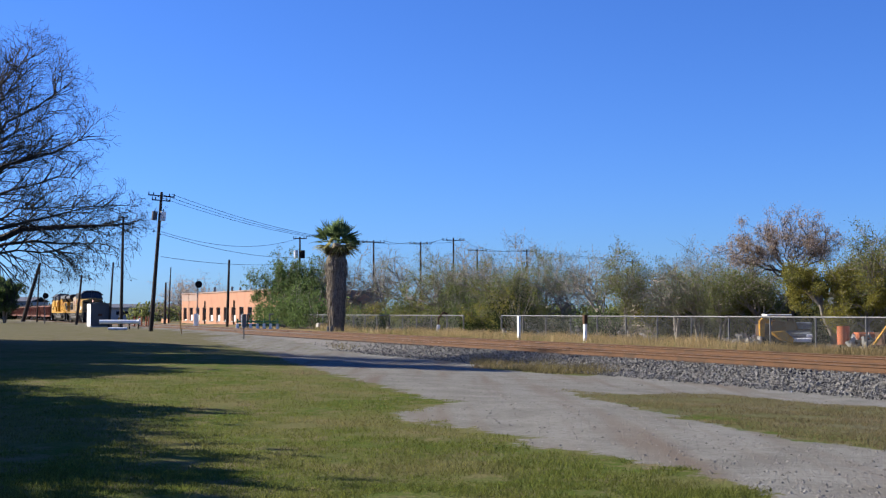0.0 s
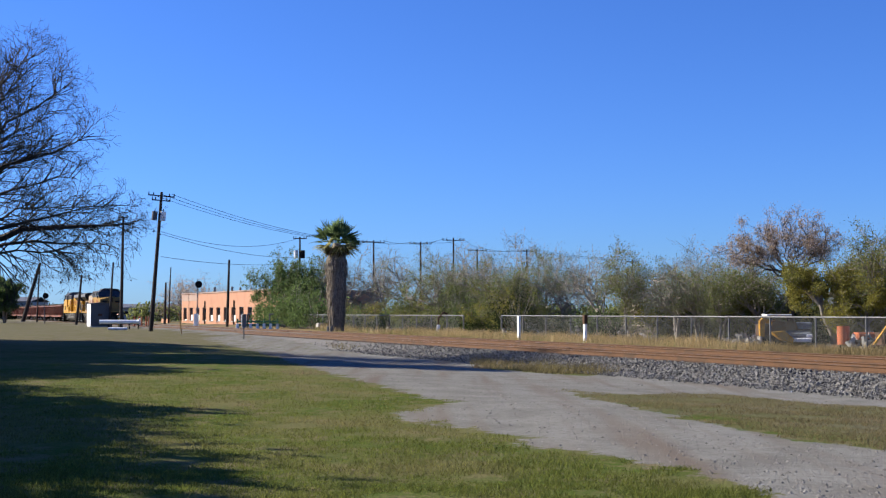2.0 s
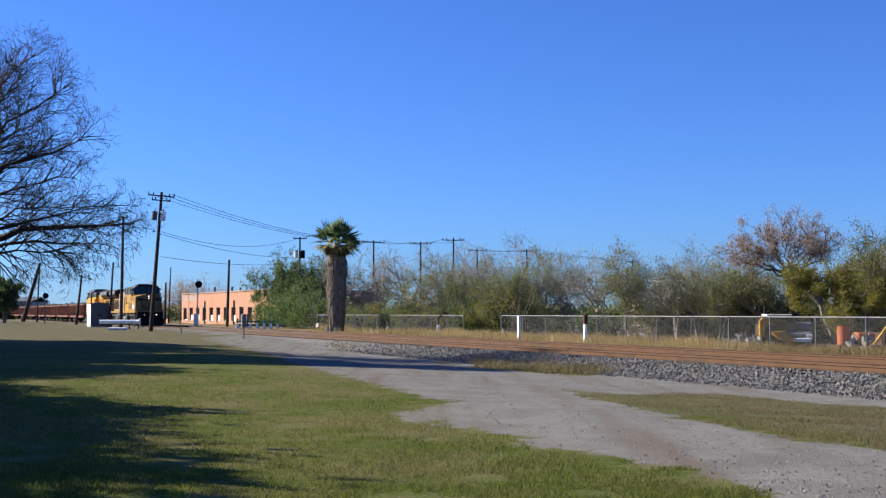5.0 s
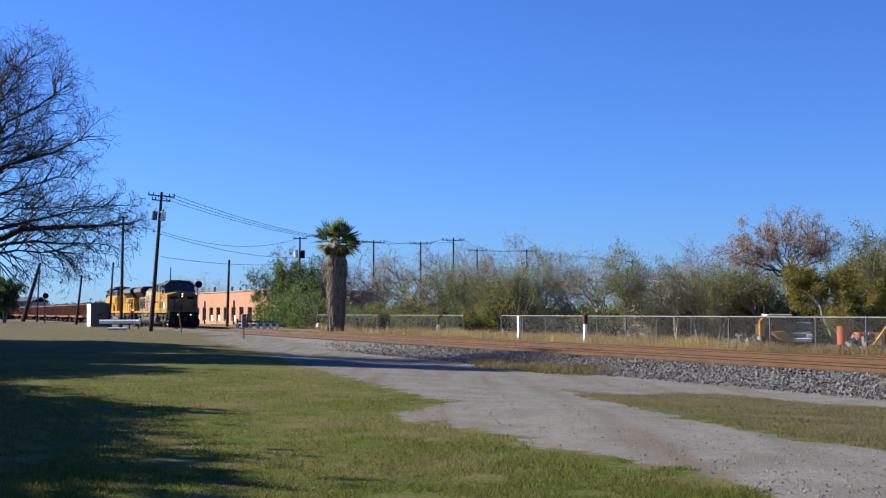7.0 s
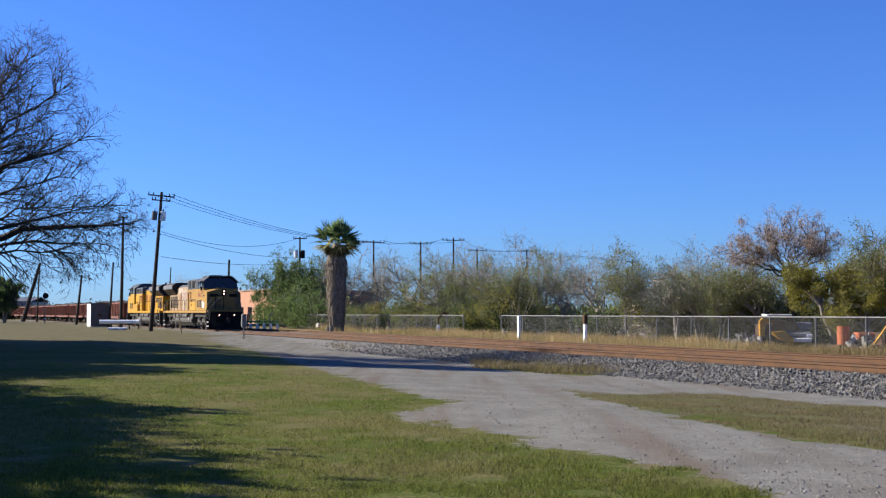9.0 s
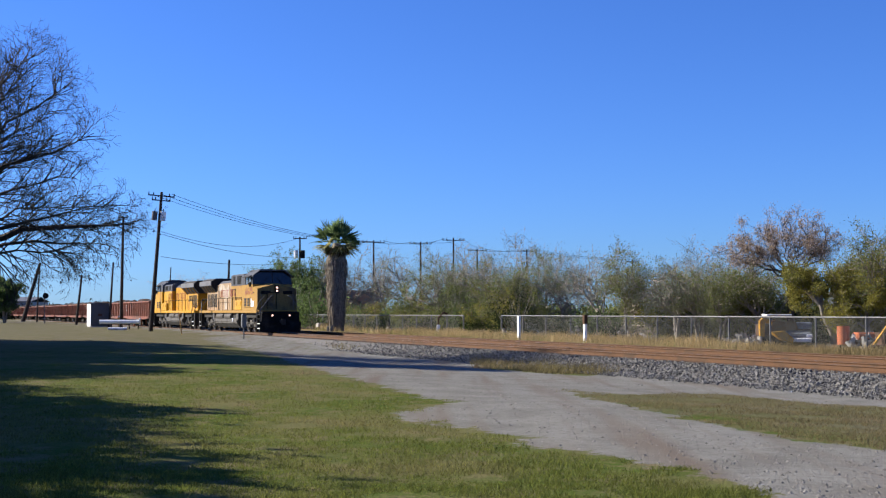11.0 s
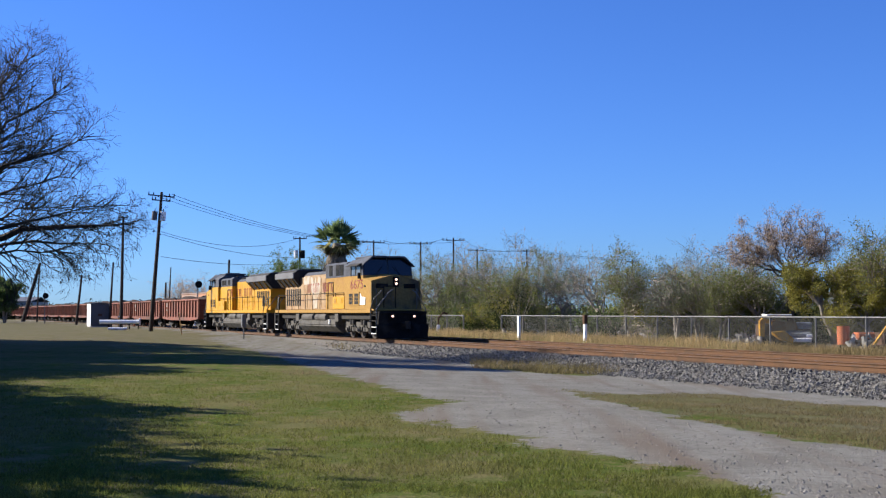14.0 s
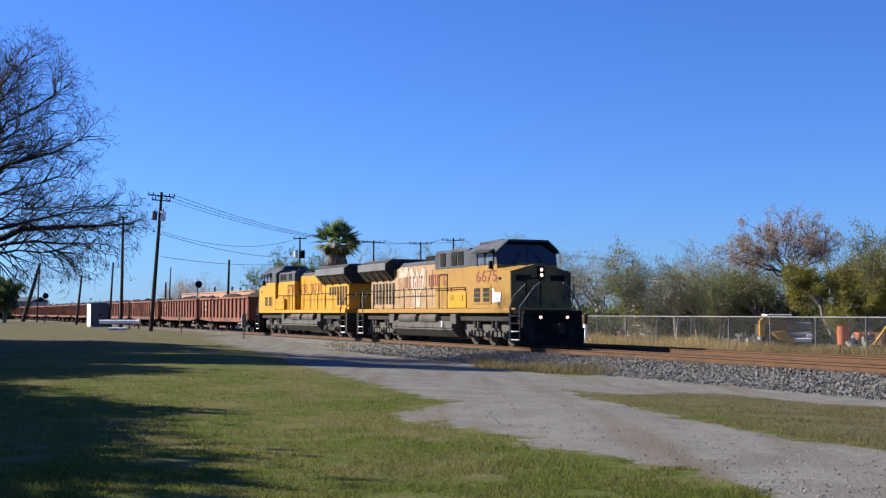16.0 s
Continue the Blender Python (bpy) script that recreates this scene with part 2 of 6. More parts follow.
def box(bm, lo, hi, bevel=0.0, taper=None):
    """A box from corner to corner; taper shrinks the top in x and y."""
    r = bmesh.ops.create_cube(bm, size=1.0)
    vs = r["verts"]
    c = [(a + b) / 2 for a, b in zip(lo, hi)]
    d = [b - a for a, b in zip(lo, hi)]
    for v in vs:
        k = taper if taper and v.co.z > 0 else (1, 1)
        v.co = Vector((c[0] + v.co.x * d[0] * k[0], c[1] + v.co.y * d[1] * k[1], c[2] + v.co.z * d[2]))
    if bevel:
        es = list({e for v in vs for e in v.link_edges})
        bmesh.ops.bevel(bm, geom=es, offset=bevel, segments=1, affect="EDGES")
    return bm


def tube(bm, a, b, r0, r1=None, n=8, cap=True):
    r1 = r0 if r1 is None else r1
    a, b = Vector(a), Vector(b)
    d = (b - a).normalized()
    u = d.orthogonal().normalized()
    w = d.cross(u)
    rings = []
    for p, r in ((a, r0), (b, r1)):
        rings.append([bm.verts.new(p + r * (math.cos(t) * u + math.sin(t) * w)) for t in (2 * math.pi * i / n for i in range(n))])
    for i in range(n):
        bm.faces.new((rings[0][i], rings[0][(i + 1) % n], rings[1][(i + 1) % n], rings[1][i]))
    if cap:
        bm.faces.new(rings[0][::-1])
        bm.faces.new(rings[1])
    return bm


def prism(bm, outline, axis, a, b):
    """Extrudes an outline from a to b along an axis: 'x' takes (y, z), 'y' takes (x, z), 'z' takes (x, y)."""
    def put(p, t):
        return {"x": (t, p[0], p[1]), "y": (p[0], t, p[1]), "z": (p[0], p[1], t)}[axis]
    r0 = [bm.verts.new(put(p, a)) for p in outline]
    r1 = [bm.verts.new(put(p, b)) for p in outline]
    n = len(outline)
    for i in range(n):
        bm.faces.new((r0[i], r0[(i + 1) % n], r1[(i + 1) % n], r1[i]))
    bm.faces.new(r0[::-1])
    bm.faces.new(r1)
    bmesh.ops.recalc_face_normals(bm, faces=bm.faces)
    return bm


def bars(bm, points, r, n=6):
    for a, b in zip(points, points[1:]):
        tube(bm, a, b, r, r, n)
    return bm


def nb():
    return bmesh.new()


# ---------- ground ----------
DRIVE = [(-18.5, 86.4), (-14.8, 86.4), (-8.4, 79.7), (-2.8, 71.3), (3.1, 57.5), (8.9, 45.6), (13.6, 37.2), (30, 20), (22, 5), (8, 6), (4.2, 9.0), (3.3, 11.5), (2.6, 13.4), (1.7, 15.1), (0.9, 16.3), (1.1, 17.4), (0.1, 19.0), (-0.9, 20.4), (0.2, 23.7), (-1.1, 27.6), (-2.5, 31.8), (-3.9, 37.3), (-7.5, 52.0), (-12.9, 71.3)]
PATCH_A = [(1.1, 52.8), (3.1, 56.1), (5.4, 53.4), (6.6, 45.6), (6.2, 41.3), (4.7, 39.1), (3.2, 41.2), (1.4, 44.5)]
PATCH_B = [(2.8, 29.1), (4.1, 27.7), (6.9, 30.2), (8.3, 27.2), (14, 23.8), (9.5, 15.6), (5.7, 15.6), (4.9, 17.1), (4.0, 20.4), (3.3, 25.5)]
PATCH_C = [(-8.3, 78.7), (-5.4, 79.7), (-2.9, 72.2), (-3.3, 66.4), (-5.6, 64.9)]


def inside_dist(poly, x, y):
    """Signed distance to a polygon's edge, positive within."""
    best, hit = 1e9, False
    for (ax, ay), (bx, by) in zip(poly, poly[1:] + poly[:1]):
        dx, dy = bx - ax, by - ay
        t = min(max(((x - ax) * dx + (y - ay) * dy) / (dx * dx + dy * dy), 0), 1)
        best = min(best, math.hypot(x - ax - t * dx, y - ay - t * dy))
        if (ay > y) != (by > y) and x < (bx - ax) * (y - ay) / (by - ay) + ax:
            hit = not hit
    return best if hit else -best


def gravel_at(x, y):
    q = offset_of(x, y)
    v = smooth(-1.0, 1.0, inside_dist(DRIVE, x, y)) if -40 < x < 40 and 0 < y < 95 else 0.0
    for p in (PATCH_A, PATCH_B, PATCH_C):
        if v > 0:
            v = min(v, 1 - smooth(-0.8, 0.8, inside_dist(p, x, y)))
    v *= 1 - 0.38 * smooth(45, 70, y)
    if -9 < q < 4.5:
        v = max(v, 1.0 - 0.35 * smooth(55, 75, y) * smooth(0, 2, q))
    return v


def build_ground():
    def steps(fine_a, fine_b, step, lo, hi):
        a = list(np.arange(fine_a, fine_b, step))
        d, up, down = step, [fine_b], [fine_a]
        while up[-1] < hi:
            d *= 1.25
            up.append(up[-1] + d)
        d = step
        while down[-1] > lo:
            d *= 1.25
            down.append(down[-1] - d)
        return sorted(set(down + a + up))
    xs, ys = steps(-22, 20, 0.35, -2500, 2500), steps(9, 70, 0.35, -800, 4000)
    verts, gr, dry, worn, yard_soil = [], [], [], [], []
    for y in ys:
        for x in xs:
            near = abs(x) < 60 and 0 < y < 200
            z = ground_z(x, y) + (0.05 * noise.noise((x * 0.25, y * 0.25, 0)) + 0.02 * noise.noise((x * 1.3, y * 1.3, 4)) if near else 0)
            verts.append((x, y, z))
            gr.append(gravel_at(x, y))
            q = offset_of(x, y)
            dry.append(smooth(6, 7.5, -q) * (1 - smooth(11, 14, -q)) if y < 250 else 0.0)
            worn.append(smooth(38, 85, y) * 0.9 + 0.75 * (1 - smooth(10, 16.5, q)) * smooth(-30, 0, 30 - y))
            yard_soil.append(smooth(12, 14, -q) if y < 170 else 0.0)
    nx = len(xs)
    faces = [(j * nx + i, j * nx + i + 1, (j + 1) * nx + i + 1, (j + 1) * nx + i) for j in range(len(ys) - 1) for i in range(nx - 1)]
    ob = from_lists("ground", verts, faces, "ground")
    for name, data in (("gravel", gr), ("dry", dry), ("worn", worn), ("yard", yard_soil)):
        ob.data.attributes.new(name, "FLOAT", "POINT").data.foreach_set("value", data)
    ob.data.polygons.foreach_set("use_smooth", [True] * len(faces))
    return tagged(ob, "mown lawn with worn gravel drive and dry patches", "ground", kind="structure")


build_ground()


# ---------- railway bed and tracks ----------
def strip(name, profile, s0, s1, mat, label, category):
    bm = nb()
    rows = []
    for k in range(61):
        s = s0 + (s1 - s0) * k / 60
        rows.append([bm.verts.new(at(s, q, z)) for q, z in profile])
    for a, b in zip(rows, rows[1:]):
        for i in range(len(profile) - 1):
            bm.faces.new((a[i], a[i + 1], b[i + 1], b[i]))
    bmesh.ops.recalc_face_normals(bm, faces=bm.faces)
    return tagged(part(name, bm, mat), label, category, kind="structure")


FAR_TRACK = -4.6
strip("ballast_bed", [(1.42, 0.36), (0.0, 0.40), (-2.3, 0.34), (-4.6, 0.40), (-6.1, 0.36)], -420, 120, "bed", "rust-dusted ballast bed under two tracks", "ballast bed")
strip("ballast_shoulder", [(4.7, -0.06), (3.6, 0.02), (1.42, 0.356)], -420, 120, "shoulder", "sloping shoulder of loose grey crushed stone", "ballast")
strip("ballast_shoulder", [(-6.1, 0.356), (-8.0, 0.05), (-8.6, -0.1)], -420, 120, "shoulder", "sloping shoulder of loose grey crushed stone", "ballast")


def stones():
    """Loose crushed stones on the near shoulder."""
    rng = np.random.default_rng(5)
    verts, faces = [], []
    shape = [(1, 0, 0), (-1, 0, 0), (0, 1, 0), (0, -1, 0), (0, 0, 1), (0, 0, -1)]
    tri = [(0, 2, 4), (2, 1, 4), (1, 3, 4), (3, 0, 4), (2, 0, 5), (1, 2, 5), (3, 1, 5), (0, 3, 5)]
    for k in range(26000):
        s = -72 + 62 * rng.random() ** 0.8
        u = rng.random()
        q = 1.3 + 3.4 * u
        if rng.random() > 0.12 + 0.88 * smooth(-66, -50, s + 6 * noise.noise((s * 0.3, q * 0.6, 2))):
            continue
        if u > 0.85 and rng.random() < 0.6:
            continue
        z = 0.356 - 0.336 * min(max((q - 1.42) / 2.18, 0), 1)
        p = at(s, q, z)
        r = 0.018 + 0.042 * rng.random() ** 1.7
        rot = Euler(rng.random(3) * 6.28).to_matrix()
        base = len(verts)
        for v in shape:
            w = rot @ Vector((v[0] * r * rng.uniform(0.7, 1.4), v[1] * r * rng.uniform(0.6, 1.2), v[2] * r * rng.uniform(0.5, 1.0)))
            verts.append((p.x + w.x, p.y + w.y, p.z + 0.4 * r + w.z))
        faces += [tuple(base + i for i in t) for t in tri]
    tagged(from_lists("crushed_stone", verts, faces, "stone"), "loose grey crushed stones beside the track", "stones", kind="stuff")


stones()


def track(q0, name_label):
    t = thing("railway_track", Matrix.Identity(4), name_label, "railway track", kind="structure")
    for side in (-1, 1):
        q = q0 + side * 0.755
        bm = nb()
        prof = [(-0.07, 0.0), (0.07, 0.0), (0.07, 0.012), (0.012, 0.035), (0.012, 0.13), (0.036, 0.14), (0.036, 0.168), (-0.036, 0.168), (-0.036, 0.14), (-0.012, 0.13), (-0.012, 0.035), (-0.07, 0.012)]
        z0 = RAIL_Z - 0.168
        a = [bm.verts.new(at(-420, q + y, z0 + z)) for y, z in prof]
        b = [bm.verts.new(at(120, q + y, z0 + z)) for y, z in prof]
        for i in range(len(prof)):
            f = bm.faces.new((a[i], a[(i + 1) % len(prof)], b[(i + 1) % len(prof)], b[i]))
            f.material_index = 1 if i == 6 else 0
        bmesh.ops.recalc_face_normals(bm, faces=bm.faces)
        part("rail", bm, ("rust_rail", "rail_head"), t)
    return t


NEAR_LINE = track(0.0, "rusty steel rails on wooden ties, main line")
FAR_LINE = track(FAR_TRACK, "rusty steel rails on wooden ties, second line")


# ---------- poles, wires and signals ----------
def leaning(base, top):
    """Pose whose z axis runs from base to top."""
    base, top = Vector(base), Vector(top)
    z = (top - base).normalized()
    y = z.cross(Vector((1, 0, 0))).normalized()
    x = y.cross(z)
    return Matrix.Translation(base) @ Matrix((x, y, z)).transposed().to_4x4(), (top - base).length


def pole(base, top, r, label, arm=None, turn=0.0, name="utility_pole"):
    m, h = leaning((*base, ground_z(*base) - 0.3), top)
    t = thing(name, m, label, "utility pole", "wooden poles along the line")
    bm = nb()
    for k in range(4):
        a, b = h * k / 4, h * (k + 1) / 4
        tube(bm, (0, 0, a), (0, 0, b), r * (1 - 0.4 * k / 4), r * (1 - 0.4 * (k + 1) / 4), 10, cap=k in (0, 3))
    part("shaft", bm, "pole", t)
    if arm:
        for z, w in arm:
            c, s = math.cos(radians(turn)) * w / 2, math.sin(radians(turn)) * w / 2
            bm = nb()
            tube(bm, (-c, -s, h - z), (c, s, h - z), 0.07, 0.07, 4)
            ar = part("crossarm", bm, "pole", t)
            for k in (-0.95, -0.6, 0.6, 0.95):
                part("insulator", tube(nb(), (c * k, s * k, h - z + 0.05), (c * k, s * k, h - z + 0.3), 0.06, 0.04, 6), "steel", ar)
    return t, h


BIG, BIG_H = pole((-25.63, 104.9), (-24.8, 104.9, 12.7), 0.2, "tall leaning wooden pole with crossarms and transformer", [(0.35, 2.3), (0.75, 1.6)], 20)
for dx in (-0.42, 0.33):
    can = part("transformer", tube(nb(), (dx, -0.2, BIG_H - 2.55), (dx, -0.2, BIG_H - 1.75), 0.24, 0.24, 14), "cabinet" if dx < 0 else "white", BIG, "grey transformer can")
    part("bushing", tube(nb(), (dx, -0.2, BIG_H - 1.75), (dx, -0.2, BIG_H - 1.5), 0.05, 0.04, 6), "steel", can)
pole((-77.3, 219.9), (-74.2, 219.9, 11.3), 0.42, "thick dark wooden pole leaning over")
pole((-69.7, 205.3), (-69.4, 205.3, 9.7), 0.16, "thin dark wooden pole")
pole((-49.3, 160.7), (-48.6, 160.7, 7.15), 0.2, "short dark pole leaning slightly")
pole((-37.8, 135.4), (-37.4, 135.4, 7.8), 0.15, "thin bare dark pole")
pole((-33.7, 125.2), (-33.6, 125.2, 12.2), 0.19, "tall straight dark wooden pole", [(0.15, 0.9)], 0)
pole((-40.7, 175.0), (-40.6, 175.0, 6.5), 0.2, "short dark pole behind the line")
pole((-43.0, 187.3), (-42.7, 187.3, 9.2), 0.13, "thin dark pole behind the line")
pole((-25.48, 141.2), (-25.3, 141.2, 8.35), 0.19, "bare wooden pole beside the brick building")
TRANS, TRANS_H = pole((-18.0, 150.0), (-18.0, 150.0, 11.6), 0.17, "wooden pole with crossarm and transformers above the trees", [(0.2, 1.7)], 0)
for dx in (-0.45, 0.4):
    part("transformer", tube(nb(), (dx, -0.2, TRANS_H - 2.7), (dx, -0.2, TRANS_H - 1.7), 0.27, 0.27, 12), "white" if dx < 0 else "black", TRANS)
ROW = [(-9.3, 160, 11.8), (-3.0, 160, 11.6), (1.4, 160, 12.1), (5.3, 185, 12.0), (13.0, 185, 11.9), (30.2, 190, 10.5)]
for x, y, z in ROW:
    pole((x, y), (x, y, z), 0.17, "wooden pole with crossarm among the trees", [(0.3, 3.0 if z > 11 else 2.2)], 8)


def wire(a, b, sag, label="thin black overhead wire", r=0.014):
    a, b = Vector(a), Vector(b)
    bm = nb()
    pts = [a.lerp(b, k / 16) - Vector((0, 0, sag * 4 * (k / 16) * (1 - k / 16))) for k in range(17)]
    rings = []
    for p in pts:
        side = (b - a).cross(Vector((0, 0, 1))).normalized()
        rings.append([bm.verts.new(p + o) for o in (side * r, Vector((0, 0, r)), -side * r, Vector((0, 0, -r)))])
    for p, q in zip(rings, rings[1:]):
        for i in range(4):
            bm.faces.new((p[i], p[(i + 1) % 4], q[(i + 1) % 4], q[i]))
    return tagged(part("overhead_wire", bm, "cable"), label, "wire", "overhead wires")


for dz, dx in ((0.1, -0.9), (0.1, 0.0), (0.1, 0.9)):
    wire((-24.8 + dx, 104.9, 12.4 + dz), (-9.3 + dx * 0.8, 160, 11.6), 1.0, r=0.02)
wire((-24.8, 104.9, 9.2), (-18.0, 150, 11.5), 1.2, r=0.02)
wire((-24.8, 104.9, 9.0), (-18.0, 150, 9.0), 0.6, r=0.02)
wire((-24.8, 104.9, 7.0), (-18.0, 150, 8.4), 0.5, r=0.02)
for a, b in zip(ROW, ROW[1:]):
    for dx in (-1.2, 1.2):
        wire((a[0] + dx, a[1], a[2] - 0.05), (b[0] + dx, b[1], b[2] - 0.05), 0.35, r=0.022)


def signal_mast(x, y, top, disc, label, base_box=True):
    z0 = ground_z(x, y)
    t = thing("railway_signal", pose(x, y, z0), label, "railway signal", "signals")
    h = top - z0
    part("mast", tube(nb(), (0, 0, -0.2), (0, 0, h), 0.07, 0.06, 10), "steel", t)
    head = part("signal_head", tube(nb(), (0.2, -0.22, h - 0.5), (0.2, -0.1, h - 0.5), disc, disc, 24), "black", t, "round black signal target")
    part("lens_hood", tube(nb(), (0.2, -0.5, h - 0.5), (0.2, -0.22, h - 0.5), 0.13, 0.13, 12), "black", head)
    part("finial", tube(nb(), (0, 0, h), (0, 0, h + 0.2), 0.03, 0.01, 6), "steel", t)
    if base_box:
        part("relay_case", box(nb(), (-0.32, -0.35, 0), (0.16, 0.1, 1.5), 0.03), "white", t)
    ld = part("ladder", bars(nb(), [(0.14, 0.3, 0), (0.14, 0.12, h - 0.9)], 0.015), "steel", t)
    for k in range(10):
        part("rung", tube(nb(), (-0.1, 0.3 - 0.016 * k, 0.4 + 0.4 * k), (0.14, 0.3 - 0.016 * k, 0.4 + 0.4 * k), 0.01, 0.01, 5), "steel", ld)
    return t


signal_mast(-29.69, 144.4, 6.0, 0.42, "signal mast with round black target")
signal_mast(-61.65, 185.0, 5.2, 0.45, "far signal mast with dark target", False)


def bungalow():
    t = thing("signal_bungalow", Matrix.Translation((-39.3, 136.5, ground_z(-39.3, 136.5))) @ pose(0, 0, 0, 0, 0, TRACK_TURN), "metal signal bungalow beside the track, coloured lit white and shaded grey", "equipment cabinet")
    b = part("body", box(nb(), (-1.6, -1.02, 0.1), (1.2, 1.02, 2.62), 0.03), "cabinet", t)
    # White sheet on the sunward side only: sunlight put into the colour.
    part("side_panel", box(nb(), (-1.6, -1.06, 0.1), (1.2, -1.024, 2.62)), "white", b, "side sheet in white that holds the sunlight")
    part("roof", prism(nb(), [(-1.1, 2.62), (-1.1, 2.68), (0, 2.8), (1.1, 2.68), (1.1, 2.62)], "x", -1.68, 1.28), "cabinet", t)
    d = part("door", box(nb(), (1.2, -0.5, 0.25), (1.24, 0.5, 2.3), 0.01), "cabinet", t)
    part("handle", box(nb(), (1.24, 0.3, 1.2), (1.28, 0.36, 1.4)), "steel", d)
    part("notice", box(nb(), (1.243, -0.25, 1.25), (1.252, 0.2, 1.5)), "machine_brown", d)
    part("plinth", box(nb(), (-1.65, -1.0, -0.2), (1.25, 1.0, 0.1)), "rubble", t)


bungalow()


def white_barrier(a, b, z, r, legs, label):
    t = thing("pipe_barrier", Matrix.Translation((a[0], a[1], ground_z(*a))), label, "barrier", "white pipe barriers")
    d = Vector((b[0] - a[0], b[1] - a[1], 0))
    part("pipe", tube(nb(), (0, 0, z), (d.x, d.y, z), r, r, 14), "white", t)
    if legs:
        part("end_plate", tube(nb(), (d.x, d.y - 0.02, z), (d.x + 0.12, d.y, z), r * 1.7, r * 1.7, 14), "white", t)
    for k in range(legs):
        f = 0.3 + 0.68 * k / max(legs - 1, 1)
        part("leg", tube(nb(), (d.x * f, d.y * f, -0.1), (d.x * f, d.y * f, z), 0.06, 0.06, 8), "black", t)
    return t


white_barrier((-34.0, 118.5), (-30.1, 118.5), 0.72, 0.2, 4, "white steel pipe barrier on short dark legs")
white_barrier((-31.2, 111.5), (-29.4, 111.5), 0.13, 0.13, 0, "loose white pipe lying on the grass")
for k in range(5):
    x, y = -38.2 + 0.42 * k, 142.0 + 0.5 * (k % 2)
    t = thing("delineator", pose(x + 1.6, y, ground_z(x, y)), "orange plastic delineator post on a black foot", "delineator", "orange delineators")
    part("post", tube(nb(), (0, 0, 0.05), (0, 0, 1.2), 0.1, 0.08, 10), "orange", t)
    part("foot", tube(nb(), (0, 0, 0), (0, 0, 0.08), 0.25, 0.22, 12), "black", t)
t = thing("marker_post", pose(-36.8, 136.0, 0.45), "yellow marker post beside the bungalow", "marker post")
part("post", box(nb(), (-0.12, -0.06, 0), (0.12, 0.06, 1.1), 0.02), "machine", t)
part("cap", box(nb(), (-0.14, -0.08, 1.1), (0.14, 0.08, 1.25), 0.02), "white", t)
m, h = leaning((-20.3, 93.0, 0.4), (-20.55, 93.0, 2.1))
t = thing("survey_stake", m, "thin pale wooden stake leaning in the grass", "stake")
part("stick", box(nb(), (-0.035, -0.035, -0.2), (0.035, 0.035, h)), "dry_grass", t)
part("ribbon", box(nb(), (-0.06, -0.045, h - 0.25), (0.06, 0.045, h - 0.15)), "orange", t)


def post_box(x, y, top, w, label, mat="steel"):
    z0 = ground_z(x, y)
    t = thing("junction_box", pose(x, y, z0, 0, 0, -65), label, "junction box")
    h = top - z0
    part("post", tube(nb(), (0, 0, -0.2), (0, 0, h * 0.55), 0.05, 0.05, 8), "steel", t)
    b = part("box", box(nb(), (-w / 2, -0.14, h * 0.45), (w / 2, 0.14, h), 0.02), mat, t)
    part("door", box(nb(), (-w / 2 + 0.03, -0.16, h * 0.5), (w / 2 - 0.03, -0.143, h * 0.95)), mat, b)
    return t


post_box(-13.93, 83.7, 1.98, 0.32, "grey metal junction box on a post beside the rails")
post_box(-11.4, 109.7, 1.1, 0.6, "pale utility box near the palm", "pale")
for x in (-9.9, -9.6):
    t = thing("bollard", pose(x, 103.0, ground_z(x, 103)), "short grey bollard by the palm trunk", "bollard", "bollards by the palm")
    part("post", tube(nb(), (0, 0, -0.1), (0, 0, 0.42), 0.09, 0.09, 10), "steel", t)
    part("cap", tube(nb(), (0, 0, 0.42), (0, 0, 0.47), 0.09, 0.03, 10), "steel", t)


def manifold():
    t = thing("gas_manifold", pose(-20.9, 121.7, 0.42), "low bank of green pipes and white pedestals", "pipework")
    for k in range(7):
        x = 0.68 * k
        p = part("pedestal", box(nb(), (x - 0.14, -0.2, -0.1), (x + 0.14, 0.2, 0.55), 0.03), "white", t)
        part("valve", tube(nb(), (x, 0, 0.55), (x, 0, 1.0 - 0.2 * (k % 2)), 0.08, 0.08, 10), "green_pipe", p)
        part("hand_wheel", tube(nb(), (x, 0, 1.0 - 0.2 * (k % 2)), (x, 0, 1.05 - 0.2 * (k % 2)), 0.17, 0.17, 14), "green_pipe", p)
    part("header_pipe", tube(nb(), (-0.2, 0, 0.42), (4.4, 0, 0.42), 0.12, 0.12, 12), "green_pipe", t)
    part("header_pipe", tube(nb(), (-0.2, 0.5, 0.75), (4.0, 0.5, 0.75), 0.1, 0.1, 12), "green_pipe", t)
    for x in (0.9, 3.2):
        part("riser", bars(nb(), [(x, 0.5, -0.1), (x, 0.5, 1.5), (x + 0.4, 0.5, 1.5)], 0.07, 8), "steel", t)


manifold()


